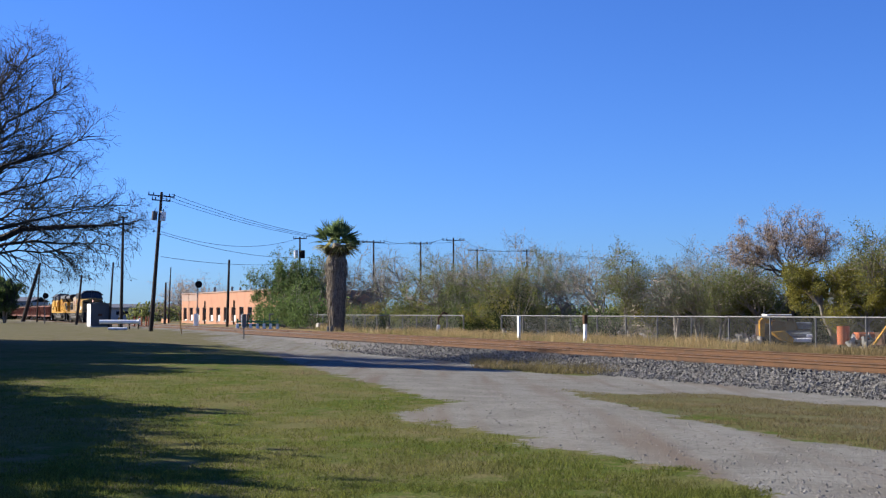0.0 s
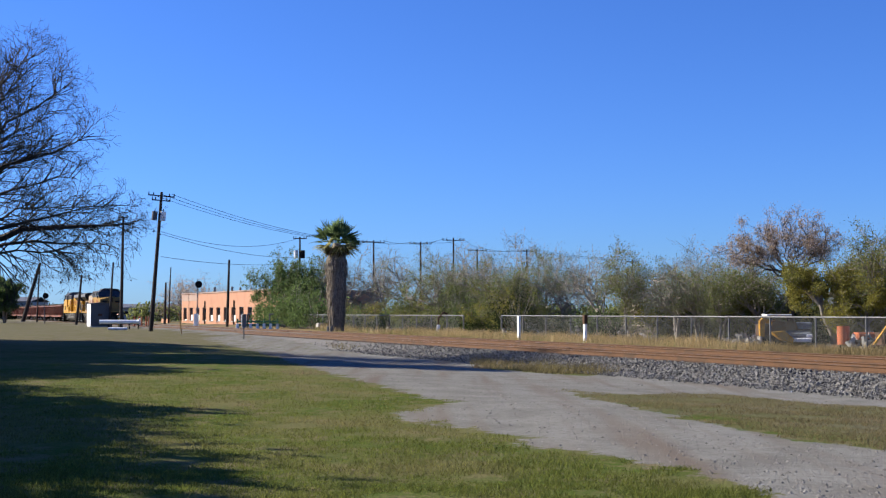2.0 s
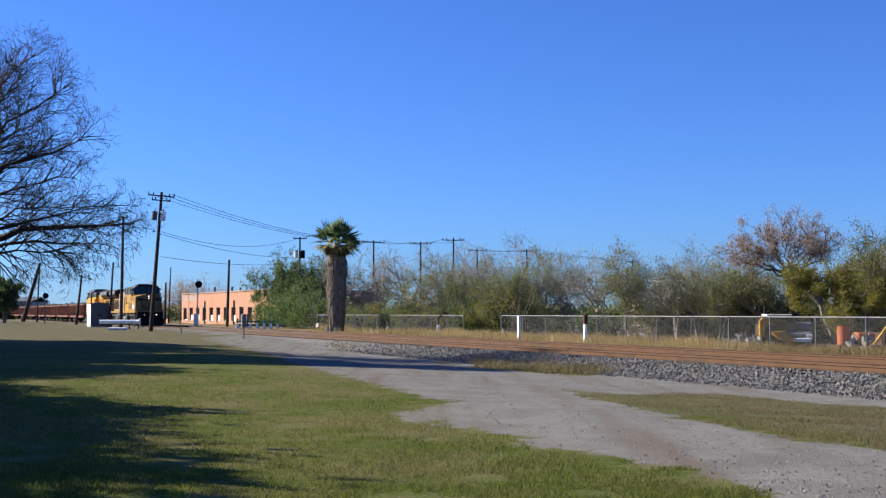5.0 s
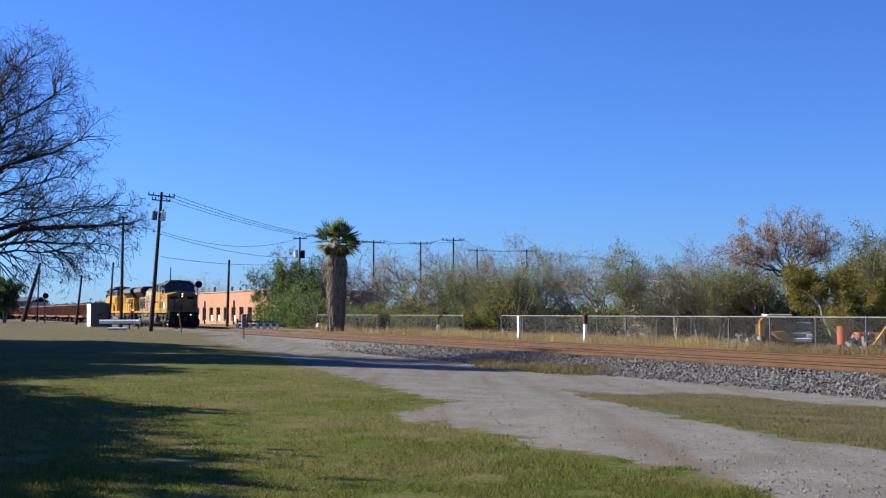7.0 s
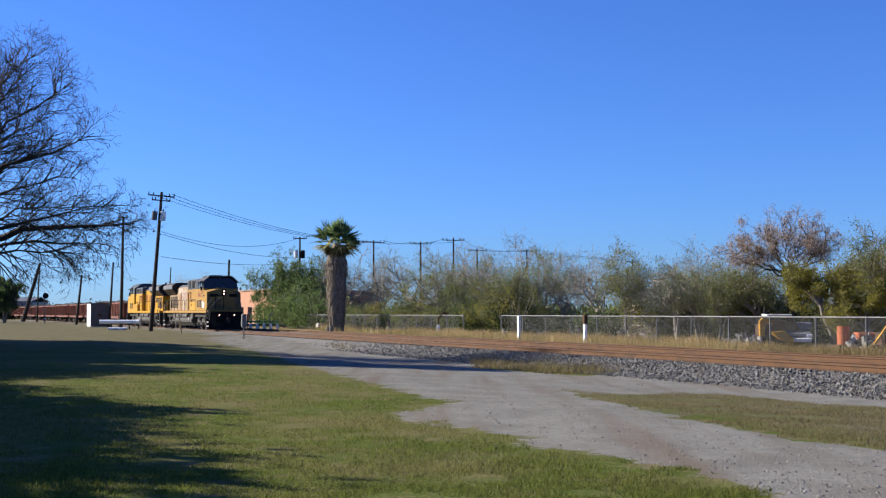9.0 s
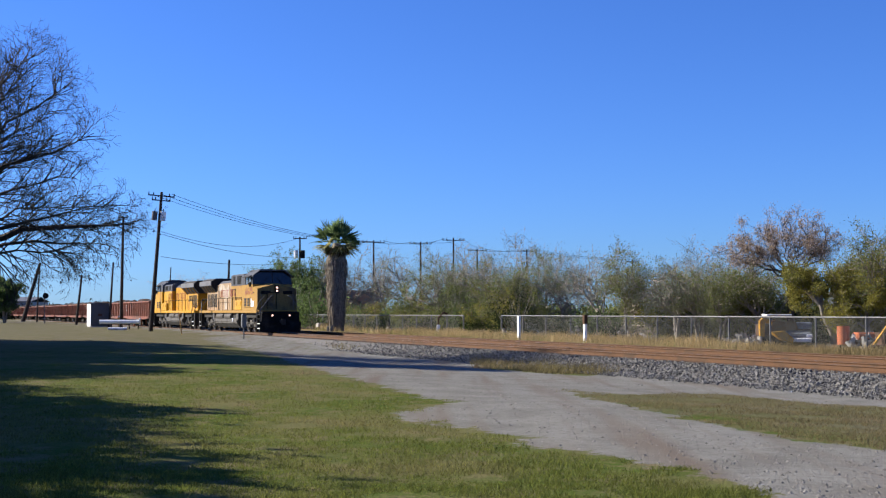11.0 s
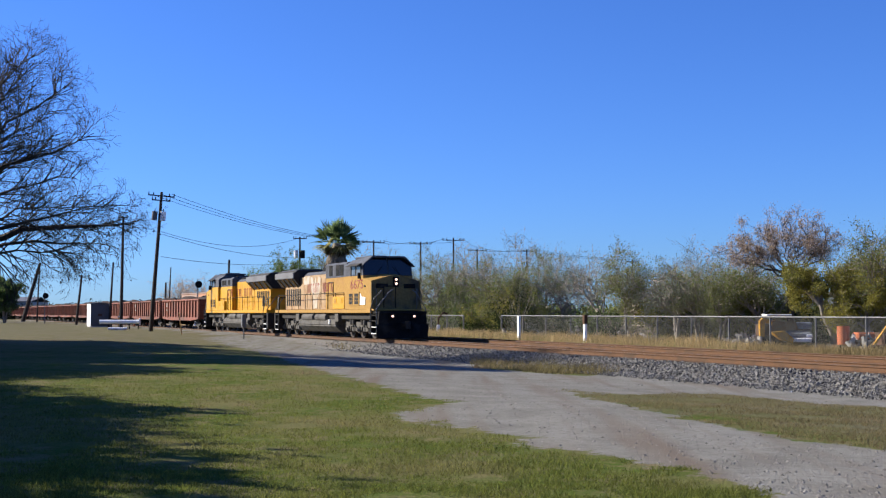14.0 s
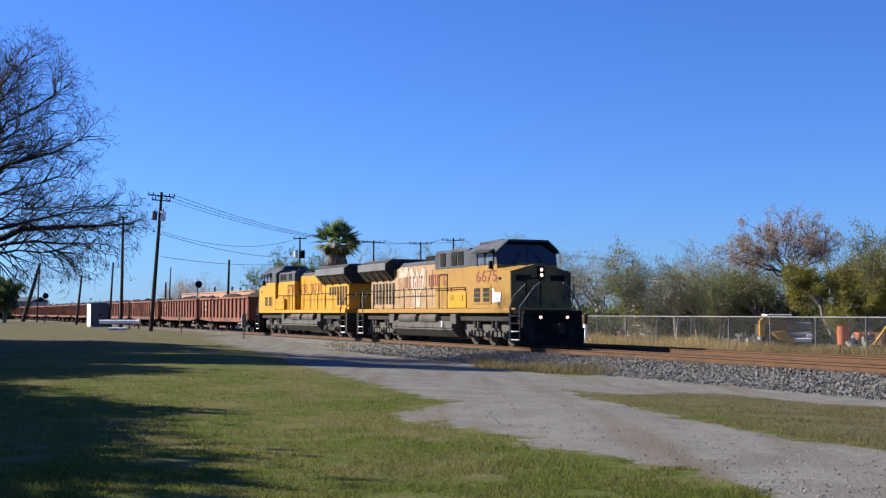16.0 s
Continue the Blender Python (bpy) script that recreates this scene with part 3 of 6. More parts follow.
# ---------- brick building behind the tracks ----------
def building():
    """Local x runs along the front, the front looks along -y."""
    L, zt = 46.0, 4.55
    t = thing("brick_building", Matrix.Translation((-41.5, 190.0, 0.4)) @ pose(0, 0, 0, 0, 0, -63), "low orange brick building with a row of tall windows", "building")
    sill, head, n, pitch, w = 0.5, 2.45, 12, 3.65, 1.9
    bm = nb()
    box(bm, (0, 0, -0.4), (L, 0.35, sill))
    box(bm, (0, 0, head), (L, 0.35, zt))
    edges = [0.0]
    for k in range(n):
        c = 2.0 + pitch * k
        edges += [c - w / 2, c + w / 2]
    edges.append(L)
    for a, b in zip(edges[::2], edges[1::2]):
        box(bm, (a, 0.002, sill), (b, 0.348, head))
    box(bm, (0, 0.35, -0.4), (0.35, 14, zt))
    box(bm, (L - 0.35, 0.35, -0.4), (L, 14, zt))
    box(bm, (0.35, 13.65, -0.4), (L - 0.35, 14, zt))
    wall = part("wall", bm, "brick", t)
    part("coping", box(nb(), (-0.1, -0.1, zt), (L + 0.1, 0.45, zt + 0.16)), "parapet", t, "pale coping along the roof edge")
    part("sign_panel", box(nb(), (0.3, -0.02, zt - 1.05), (9.0, -0.003, zt - 0.1)), "parapet", wall, "pale painted band on the wall")
    part("roof", box(nb(), (0.35, 0.35, zt - 0.5), (L - 0.35, 13.65, zt - 0.35)), "pale", t)
    for k in range(n):
        c = 2.0 + pitch * k
        win = part("window", box(nb(), (c - w / 2, 0.2, sill), (c + w / 2, 0.26, head)), "white", t)
        low = sill + (0.85 if k % 3 else 0.15)
        for m in range(3):
            a = c - w / 2 + 0.06 + (w - 0.12) * m / 3
            part("pane", box(nb(), (a + 0.03, 0.17, low), (a + (w - 0.12) / 3 - 0.03, 0.195, head - 0.06)), "glass_dark", win)
        part("sill", box(nb(), (c - w / 2 - 0.05, -0.08, sill - 0.1), (c + w / 2 + 0.05, 0.16, sill)), "pale", win)
    for x in (13.5, 28.0):
        part("downpipe", tube(nb(), (x, -0.1, 0.0), (x, -0.1, 3.4), 0.09, 0.09, 8), "pole", t)
    for x, hgt in ((8.0, 0.9), (17.0, 0.8), (21.0, 0.6), (26.0, 0.5), (33.0, 0.6)):
        rv = part("roof_vent", tube(nb(), (x, 3, zt - 0.4), (x, 3, zt + hgt), 0.17, 0.17, 10), "steel", t)
        part("cowl", tube(nb(), (x, 3, zt + hgt), (x, 3, zt + hgt + 0.18), 0.26, 0.12, 10), "steel", rv)
    part("step_wall", box(nb(), (-5.0, -2.0, -0.2), (-1.0, -1.6, 0.7)), "brick", t)


building()


def shed(x, y, w, d, h, mat, label, ridge=0.8):
    z0 = ground_z(x, y)
    t = thing("warehouse", pose(x, y, z0), label, "building")
    part("wall", box(nb(), (-w / 2, -d / 2, -0.2), (w / 2, d / 2, h)), mat, t)
    part("roof", prism(nb(), [(-d / 2 - 0.4, h), (0, h + ridge), (d / 2 + 0.4, h), (d / 2 + 0.4, h + 0.15), (0, h + ridge + 0.15), (-d / 2 - 0.4, h + 0.15)], "x", -w / 2 - 0.4, w / 2 + 0.4), "steel", t)
    for k in range(4):
        part("window", box(nb(), (-w * 0.35 + w * 0.22 * k, -d / 2 - 0.03, h * 0.45), (-w * 0.35 + w * 0.22 * k + w * 0.1, -d / 2 + 0.05, h * 0.75)), "glass_dark", t)
    return t


shed(28.5, 150.0, 8.0, 10.0, 3.0, "cream", "cream low warehouse behind the trees")
shed(46.0, 120.0, 12.0, 10.0, 3.2, "cabinet", "grey metal shed behind the trees")
shed(-66.0, 260.0, 26.0, 12.0, 2.6, "pale", "white low shed in the distance")
shed(-118.0, 320.0, 20.0, 14.0, 4.5, "pale", "far pale building by the line", 1.2)


# ---------- chain-link fence ----------
def fence(s0, s1, q, z_top):
    t = thing("chain_link_fence", Matrix.Identity(4), "galvanised chain-link fence with pipe top rail", "fence", "fence runs")
    n = max(2, round((s1 - s0) / 3.05))
    z0 = 0.2
    for k in range(n + 1):
        s = s0 + (s1 - s0) * k / n
        a = at(s, q)
        bm = tube(nb(), (a.x, a.y, z0 - 0.2), (a.x, a.y, z_top + 0.06), 0.045 if k not in (0, n) else 0.06, None, 8)
        part("post", bm, "steel", t)
    a, b = at(s0, q, z_top), at(s1, q, z_top)
    part("top_rail", tube(nb(), a, b, 0.038, None, 8), "steel", t)
    verts, faces = [], []
    d = (b - a).normalized()
    side = Vector((-d.y, d.x, 0))
    H, L, step, r = z_top - z0, s1 - s0, 0.085, 0.004
    for sgn in (1, -1):
        k = -H
        while k < L + H:
            u0, u1 = (k, k + H) if sgn > 0 else (k + H, k)
            pts = []
            for u, z in ((u0, z0), (u1, z_top)):
                pts.append((u, z))
            (ua, za), (ub, zb) = pts
            if min(ua, ub) >= 0 and max(ua, ub) <= L:
                p0, p1 = at(s0, q) + d * ua, at(s0, q) + d * ub
                base = len(verts)
                for p, z in ((p0, za), (p1, zb)):
                    for w in (-r, r):
                        verts.append((p.x + d.x * w * 1.4, p.y + d.y * w * 1.4, z))
                faces.append((base, base + 1, base + 3, base + 2))
            k += step
    from_lists("netting", verts, faces, "wire", t)
    return t


fence(-124.5, -80.0, -12.0, 1.86)
fence(-73.8, -30.0, -12.0, 1.86)


def marker(x, y, top, label, cap):
    z0 = ground_z(x, y)
    t = thing("marker_post", pose(x, y, z0, 0, 0, -62), label, "marker post", "white line markers")
    h = top - z0
    part("post", box(nb(), (-0.1, -0.07, -0.2), (0.1, 0.07, h), 0.012), "white", t)
    if cap:
        part("cap", box(nb(), (-0.11, -0.11, h - 0.5), (0.11, 0.11, h + 0.02), 0.02), "machine_brown", t, "rusty brown cap")
    return t


marker(4.69, 74.0, 1.86, "white painted marker post in the dry grass", False)
marker(7.93, 66.8, 1.93, "white marker post with a rusty orange top", True)
t = thing("hydrant_pipe", pose(-0.35, 92.0, 0.35), "rusty bent standpipe with a white base", "standpipe")
part("pipe", bars(nb(), [(0, 0, -0.1), (0, 0, 1.3), (0.4, 0, 1.75), (0.7, 0, 1.6)], 0.07, 8), "machine_brown", t)
part("base", box(nb(), (-0.13, -0.13, 0), (0.13, 0.13, 0.8), 0.03), "white", t)


# ---------- yard clutter behind the fence ----------
def yard():
    t = thing("excavator", pose(16.55, 61.3, 0.35), "rusty brown excavator with yellow arm and bucket", "excavator")
    b = part("body", prism(nb(), [(-0.35, 0.55), (-0.35, 1.1), (0.3, 1.32), (1.35, 1.25), (1.5, 0.7), (1.2, 0.5)], "y", -0.6, 0.7), "machine_brown", t)
    part("canopy", box(nb(), (-0.1, -0.5, 1.55), (1.2, 0.5, 1.64), 0.03), "white", b)
    for x in (0.0, 1.1):
        part("canopy_post", tube(nb(), (x, 0, 1.2), (x, 0, 1.56), 0.04, None, 6), "black", b)
    part("track", prism(nb(), [(-0.4, 0.0), (-0.6, 0.25), (-0.4, 0.5), (1.3, 0.5), (1.5, 0.25), (1.3, 0.0)], "y", -0.9, -0.5), "black", t)
    part("track", prism(nb(), [(-0.4, 0.0), (-0.6, 0.25), (-0.4, 0.5), (1.3, 0.5), (1.5, 0.25), (1.3, 0.0)], "y", 0.5, 0.9), "black", t)
    arm = part("arm", prism(nb(), [(-0.5, 0.25), (-0.52, 1.3), (-0.32, 1.5), (0.1, 1.25), (0.1, 1.08), (-0.26, 1.22), (-0.3, 0.25)], "y", -0.75, -0.5), "machine", t)
    part("bucket", prism(nb(), [(-0.1, 0.75), (0.55, 0.8), (1.0, 0.4), (0.9, 0.2), (0.35, 0.35), (0.1, 0.55)], "y", -1.5, -0.95), "machine", arm, "worn yellow bucket")
    # small car
    t = thing("parked_car", pose(18.4, 62.0, 0.25, 0, 0, 73), "dusty grey-blue parked car behind the fence", "car")
    bm = prism(nb(), [(-2.0, 0.35), (-2.05, 0.75), (-1.5, 0.88), (-0.95, 1.3), (0.6, 1.32), (1.2, 0.92), (1.95, 0.82), (2.0, 0.35)], "y", -0.68, 0.68)
    bmesh.ops.bevel(bm, geom=list(bm.edges), offset=0.07, segments=2, affect="EDGES")
    body = part("body", bm, "car", t)
    part("windscreen", prism(nb(), [(-1.48, 0.9), (-0.98, 1.26), (-0.95, 1.24), (-1.42, 0.9)], "y", -0.6, 0.6), "glass_dark", body)
    part("side_window", prism(nb(), [(-1.2, 0.92), (-0.85, 1.22), (0.5, 1.24), (0.95, 0.95)], "y", 0.68, 0.692), "glass_dark", body)
    part("bumper", box(nb(), (-2.12, -0.66, 0.35), (-2.0, 0.66, 0.55), 0.03), "white", body)
    for y in (-0.55, 0.55):
        part("headlight", box(nb(), (-2.07, y - 0.15, 0.6), (-2.02, y + 0.15, 0.74), 0.02), "white", body)
    for x in (-1.25, 1.25):
        for y in (-0.62, 0.62):
            w = part("wheel", tube(nb(), (x, y - 0.1, 0.3), (x, y + 0.1, 0.3), 0.3, 0.3, 16), "tyre", t)
            part("rim", tube(nb(), (x, y - 0.11, 0.3), (x, y + 0.11, 0.3), 0.17, 0.17, 12), "steel", w)
    # drum, compressor, beam
    t = thing("oil_drum", pose(19.0, 56.8, 0.55), "faded orange steel drum", "drum")
    part("shell", tube(nb(), (0, 0, 0), (0, 0, 0.86), 0.29, 0.29, 18), "orange", t)
    for z in (0.28, 0.57, 0.85):
        part("hoop", tube(nb(), (0, 0, z), (0, 0, z + 0.03), 0.305, 0.305, 18), "orange", t)
    part("pallet", box(nb(), (-0.45, -0.45, -0.3), (0.45, 0.45, -0.004)), "machine_brown", t)
    t = thing("compressor", pose(19.75, 56.0, 0.3), "orange trailer compressor with dark frame", "machine")
    part("hood", box(nb(), (-0.5, -0.4, 0.5), (0.55, 0.4, 0.85), 0.08), "orange", t)
    part("frame", box(nb(), (-0.65, -0.42, 0.3), (1.0, 0.42, 0.5), 0.03), "machine_brown", t)
    for y in (-0.45, 0.45):
        part("wheel", tube(nb(), (0, y - 0.09, 0.28), (0, y + 0.09, 0.28), 0.28, 0.28, 14), "tyre", t)
    t = thing("steel_beam", pose(19.5, 53.3, 0.3), "yellow steel beam propped in the yard", "beam")
    part("web", prism(nb(), [(-0.4, 0.3), (-0.3, 0.3), (0.5, 1.35), (0.4, 1.4)], "y", -0.08, 0.08), "machine", t)
    part("foot", box(nb(), (-0.6, -0.3, 0.0), (0.2, 0.3, 0.32), 0.02), "machine_brown", t)
    t = thing("rusty_bin", pose(20.2, 53.6, 0.3), "rusty brown open steel bin", "bin")
    part("shell", box(nb(), (-0.6, -0.5, 0), (0.9, 0.5, 0.8), 0.02, (1.1, 1.1)), "machine_brown", t)
    part("rim", box(nb(), (-0.68, -0.58, 0.8), (0.98, 0.58, 0.87), 0.02), "machine_brown", t)
    # heaps of broken stuff
    rng = np.random.default_rng(8)
    for cx, cy, w, n, label in ((5.9, 86.0, 3.0, 90, "pale rubble heap behind the fence"), (11.6, 73.2, 2.2, 40, "scattered broken boards and concrete"), (15.3, 61.0, 1.6, 50, "low heap of broken concrete"), (-4.3, 101.5, 1.2, 30, "white scrap heap behind the fence"), (19.6, 55.6, 1.4, 40, "rubble beside the drum"), (9.2, 80.0, 2.4, 40, "broken boards behind the fence")):
        bm = nb()
        for k in range(n):
            x, y = rng.normal(0, w / 2, 2)
            r = rng.uniform(0.06, 0.26)
            hgt = max(0.05, 0.75 * math.exp(-(x * x + y * y) / (w * w * 0.5)) * rng.random())
            c = bmesh.ops.create_cube(bm, size=1.0, matrix=Matrix.Translation((x, y, hgt)) @ Euler(rng.random(3) * 6).to_matrix().to_4x4() @ Matrix.Diagonal((r * rng.uniform(1, 3), r, r * 0.5, 1)))
        ob = part("rubble_heap", bm, "rubble")
        ob.location = (cx, cy, 0.3)
        tagged(ob, label, "rubble", kind="stuff")


yard()


# ---------- plants ----------
def limb(rng, out, p, d, length, r, depth, droop=0.0, wander=0.25, kids=(3, 5), tips=None, shrink=0.62):
    """Grows one branch in short bent pieces, with side branches."""
    n = 4 if depth > 1 else 3
    pts = [p.copy()]
    d = d.normalized()
    for k in range(n):
        d = (d + Vector(rng.normal(0, wander, 3)) * 0.5 + Vector((0, 0, -droop))).normalized()
        q = pts[-1] + d * (length / n)
        out.append((pts[-1], q, r * (1 - 0.7 * k / n), r * (1 - 0.7 * (k + 1) / n)))
        pts.append(q)
    if tips is not None and depth <= 1:
        tips.append((pts[-1], d))
        tips.append((pts[1], d))
    if depth <= 0:
        return
    for k in range(int(rng.integers(kids[0], kids[1] + 1))):
        f = rng.uniform(0.25, 1.0)
        i = min(int(f * n), n - 1)
        base = pts[i].lerp(pts[i + 1], f * n - i)
        side = d.orthogonal()
        side.rotate(Matrix.Rotation(rng.uniform(0, 6.28), 3, d))
        nd = (d * rng.uniform(0.6, 1.1) + side * rng.uniform(0.45, 0.95)).normalized()
        limb(rng, out, base, nd, length * shrink * rng.uniform(0.7, 1.15), max(r * 0.5, 0.006), depth - 1, droop, wander, kids, tips, shrink)


def segments_mesh(segs, least=0.006):
    verts, faces = [], []
    for a, b, r0, r1 in segs:
        n = 3 if r0 < 0.05 else 6
        d = (b - a)
        if d.length < 1e-6:
            continue
        d.normalize()
        u = d.orthogonal().normalized()
        w = d.cross(u)
        base = len(verts)
        for p, r in ((a, max(r0, least)), (b, max(r1, least))):
            for k in range(n):
                t = 2 * math.pi * k / n
                v = p + (math.cos(t) * u + math.sin(t) * w) * r
                verts.append(v[:])
        for k in range(n):
            faces.append((base + k, base + (k + 1) % n, base + n + (k + 1) % n, base + n + k))
    return verts, faces


def leaves_mesh(rng, places, size, per, spread):
    """Small folded leaves scattered round the given places."""
    verts, faces = [], []
    for p in places:
        for _ in range(int(per + rng.random())):
            c = Vector(p) + Vector(rng.normal(0, spread, 3))
            s = size * rng.uniform(0.5, 1.3)
            rot = Euler(rng.random(3) * 6.28).to_matrix()
            base = len(verts)
            for v in ((-s, 0, 0), (0, -s * 0.45, s * 0.1), (s, 0, 0), (0, s * 0.45, s * 0.1)):
                verts.append((c + rot @ Vector(v))[:])
            faces.append((base, base + 1, base + 2, base + 3))
    return verts, faces


def tree(x, y, h, spread, leaf, per, size, label, seed, bark="bark_grey", depth=3, trunks=1, low=0.25, z=None):
    rng = np.random.default_rng(seed)
    t = thing("tree", pose(x, y, (ground_z(x, y) if z is None else z) - 0.1), label, "tree", "trees along the line")
    segs, tips = [], []
    for k in range(trunks):
        a = rng.uniform(0, 6.28)
        p = Vector((0.3 * k * math.cos(a), 0.3 * k * math.sin(a), 0))
        lean = Vector((rng.normal(0, 0.12), rng.normal(0, 0.12), 1))
        q = p
        hgt = h * rng.uniform(0.3, 0.4)
        r = 0.035 * h / math.sqrt(trunks)
        for j in range(3):
            n = q + (lean + Vector(rng.normal(0, 0.08, 3))) * hgt / 3
            segs.append((q, n, r * (1 - 0.12 * j), r * (1 - 0.12 * (j + 1))))
            q = n
        for j in range(7 if trunks == 1 else 5):
            a = rng.uniform(0, 6.28)
            up = rng.uniform(0.35, 1.3)
            d = Vector((math.cos(a), math.sin(a), up)).normalized()
            reach = min(spread * 0.6 / max(math.hypot(d.x, d.y), 0.2), (h - hgt) * 0.66 / max(d.z, 0.2))
            limb(rng, segs, q.lerp(p, rng.uniform(0, 0.35)), d, reach, r * 0.5, depth, -0.03, 0.3, (3, 5), tips)
    part("trunk", *(lambda vf: (mesh_to_bm(*vf), bark))(segments_mesh(segs, 0.008)), t)
    places = [p for p, d in tips if p.z > h * low]
    if per:
        v, f = leaves_mesh(rng, places, size, per, 0.14)
        from_lists("crown", v, f, leaf, t)
    return t


def mesh_to_bm(verts, faces):
    me = bpy.data.meshes.new("tmp")
    me.from_pydata(verts, [], faces)
    bm = nb()
    bm.from_mesh(me)
    bpy.data.meshes.remove(me)
    return bm


ROW_OF_TREES = [('g', -19.0, 138.8, 6.5, 3.9), ('g', -15.7, 136.6, 7.2, 4.5), ('b', -9.7, 132.8, 8.0, 4.4), ('b', -6.8, 131.2, 8.2, 5.0), ('b', -3.3, 118.7, 7.5, 4.5), ('o', -0.5, 107.4, 6.6, 4.1), ('b', 2.1, 106.7, 7.3, 4.0), ('b', 4.1, 99.8, 7.5, 4.3), ('o', 5.7, 91.4, 6.3, 3.5), ('o', 7.6, 89.4, 5.8, 3.4), ('b', 9.4, 87.9, 6.0, 3.3), ('b', 10.8, 82.5, 6.4, 3.5), ('o', 11.8, 77.7, 5.7, 2.9), ('b', 14.2, 72.3, 5.3, 2.7), ('b', 15.6, 71.7, 5.5, 2.7), ('b', 17.6, 72.1, 5.1, 3.1), ('y', 20.0, 60.2, 8.2, 1.7), ('y', 20.9, 59.0, 4.8, 1.5), ('o', 21.9, 61.8, 7.2, 2.4), ('o', 22.6, 58.3, 6.2, 2.6), ('o', 17.9, 68.0, 4.4, 2.8), ('o', 16.0, 69.5, 4.2, 2.8)]
KINDS = {
    "g": ("leaf_green", 15, 0.09, "dense dark green leafy tree behind the fence", 3, 0.12),
    "b": ("leaf_grey", 3.5, 0.04, "half-bare tree with grey twigs and sparse grey-green leaves", 3, 0.1),
    "o": ("leaf_olive", 10, 0.045, "olive-green tree thinning towards the top", 3, 0.1),
    "y": ("leaf_yellow", 17, 0.055, "yellowing leafy tree behind the fence", 3, 0.1),
}
rng_y = random.Random(17)
for k in range(8):
    a = at(-100 + 8.6 * k + rng_y.uniform(-1.5, 1.5), -17.5 - rng_y.uniform(0, 3))
    if k in (3, 6, 7):
        continue
    tree(a.x, a.y, rng_y.uniform(3.2, 4.4), 3.4, rng_y.choice(["leaf_yellow", "leaf_olive", "leaf_yellow"]), 14, 0.06, "low bushy tree with yellow-green autumn leaves", 600 + k, trunks=2, low=0.3)
for i, (k, x, y, h, sp) in enumerate(ROW_OF_TREES):
    leaf, per, size, label, depth, low = KINDS[k]
    tree(x, y, h, sp * 1.25, leaf, per, size, label, 40 + i, depth=depth, trunks=2, low=low)


def umbrella_tree():
    """Wide domed crown of tan seed clusters on dark forked limbs."""
    rng = np.random.default_rng(66)
    t = thing("tree", pose(19.26, 66.4, 0.2), "tall spreading tree with tan seed clusters and dark limbs", "tree", "trees along the line")
    fork = Vector((-0.05, 0, 4.0))
    part("trunk", mesh_to_bm(*segments_mesh([(Vector((0.15, 0, 0)), Vector((0.05, 0, 2)), 0.2, 0.16), (Vector((0.05, 0, 2)), fork, 0.16, 0.14)])), "bark", t)
    tips = []
    ends = [(-3.9, 0.2, 5.9), (-3.5, -0.9, 6.3), (-3.2, 0.8, 5.6), (-2.7, 0.3, 6.9), (-2.0, -0.7, 7.3), (-1.3, 0.6, 7.55), (-0.5, -0.4, 7.75), (0.3, 0.5, 7.75), (1.1, -0.5, 7.55), (1.8, 0.4, 7.2), (2.5, -0.2, 6.8), (3.0, 0.3, 6.2), (-2.3, 1.3, 6.3), (-0.8, 1.4, 7.0), (0.9, 1.3, 6.9), (-1.4, -1.4, 6.7), (0.6, -1.4, 6.8), (2.0, -1.1, 6.4), (-2.4, -1.2, 5.6), (1.9, 1.0, 5.9)]
    for e in ends:
        e = Vector((e[0] * 0.9, e[1], fork.z + (e[2] - fork.z) * 0.78))
        d = e - fork
        segs, n = [], 8
        pts = [fork + d * (k / n) + Vector((0, 0, -0.3 * math.sin(math.pi * k / n))) + Vector(rng.normal(0, 0.11, 3)) * (k > 0) for k in range(n + 1)]
        for k in range(n):
            segs.append((pts[k], pts[k + 1], 0.055 * (1 - 0.8 * k / n), 0.055 * (1 - 0.8 * (k + 1) / n)))
        for k in range(13):
            f = rng.uniform(0.42, 1.0)
            i = min(int(f * n), n - 1)
            side = d.orthogonal().normalized()
            side.rotate(Matrix.Rotation(rng.uniform(0, 6.28), 3, d.normalized()))
            limb(rng, segs, pts[i].lerp(pts[i + 1], f * n - i), d.normalized() + side * 0.8, rng.uniform(0.5, 0.95), 0.018, 2, -0.02, 0.25, (2, 3), tips, 0.6)
        part("limb", mesh_to_bm(*segments_mesh(segs, 0.006)), "bark", t)
    v, f = leaves_mesh(rng, [p for p, d in tips], 0.042, 5, 0.11)
    from_lists("crown", v, f, "leaf_tan", t)


umbrella_tree()


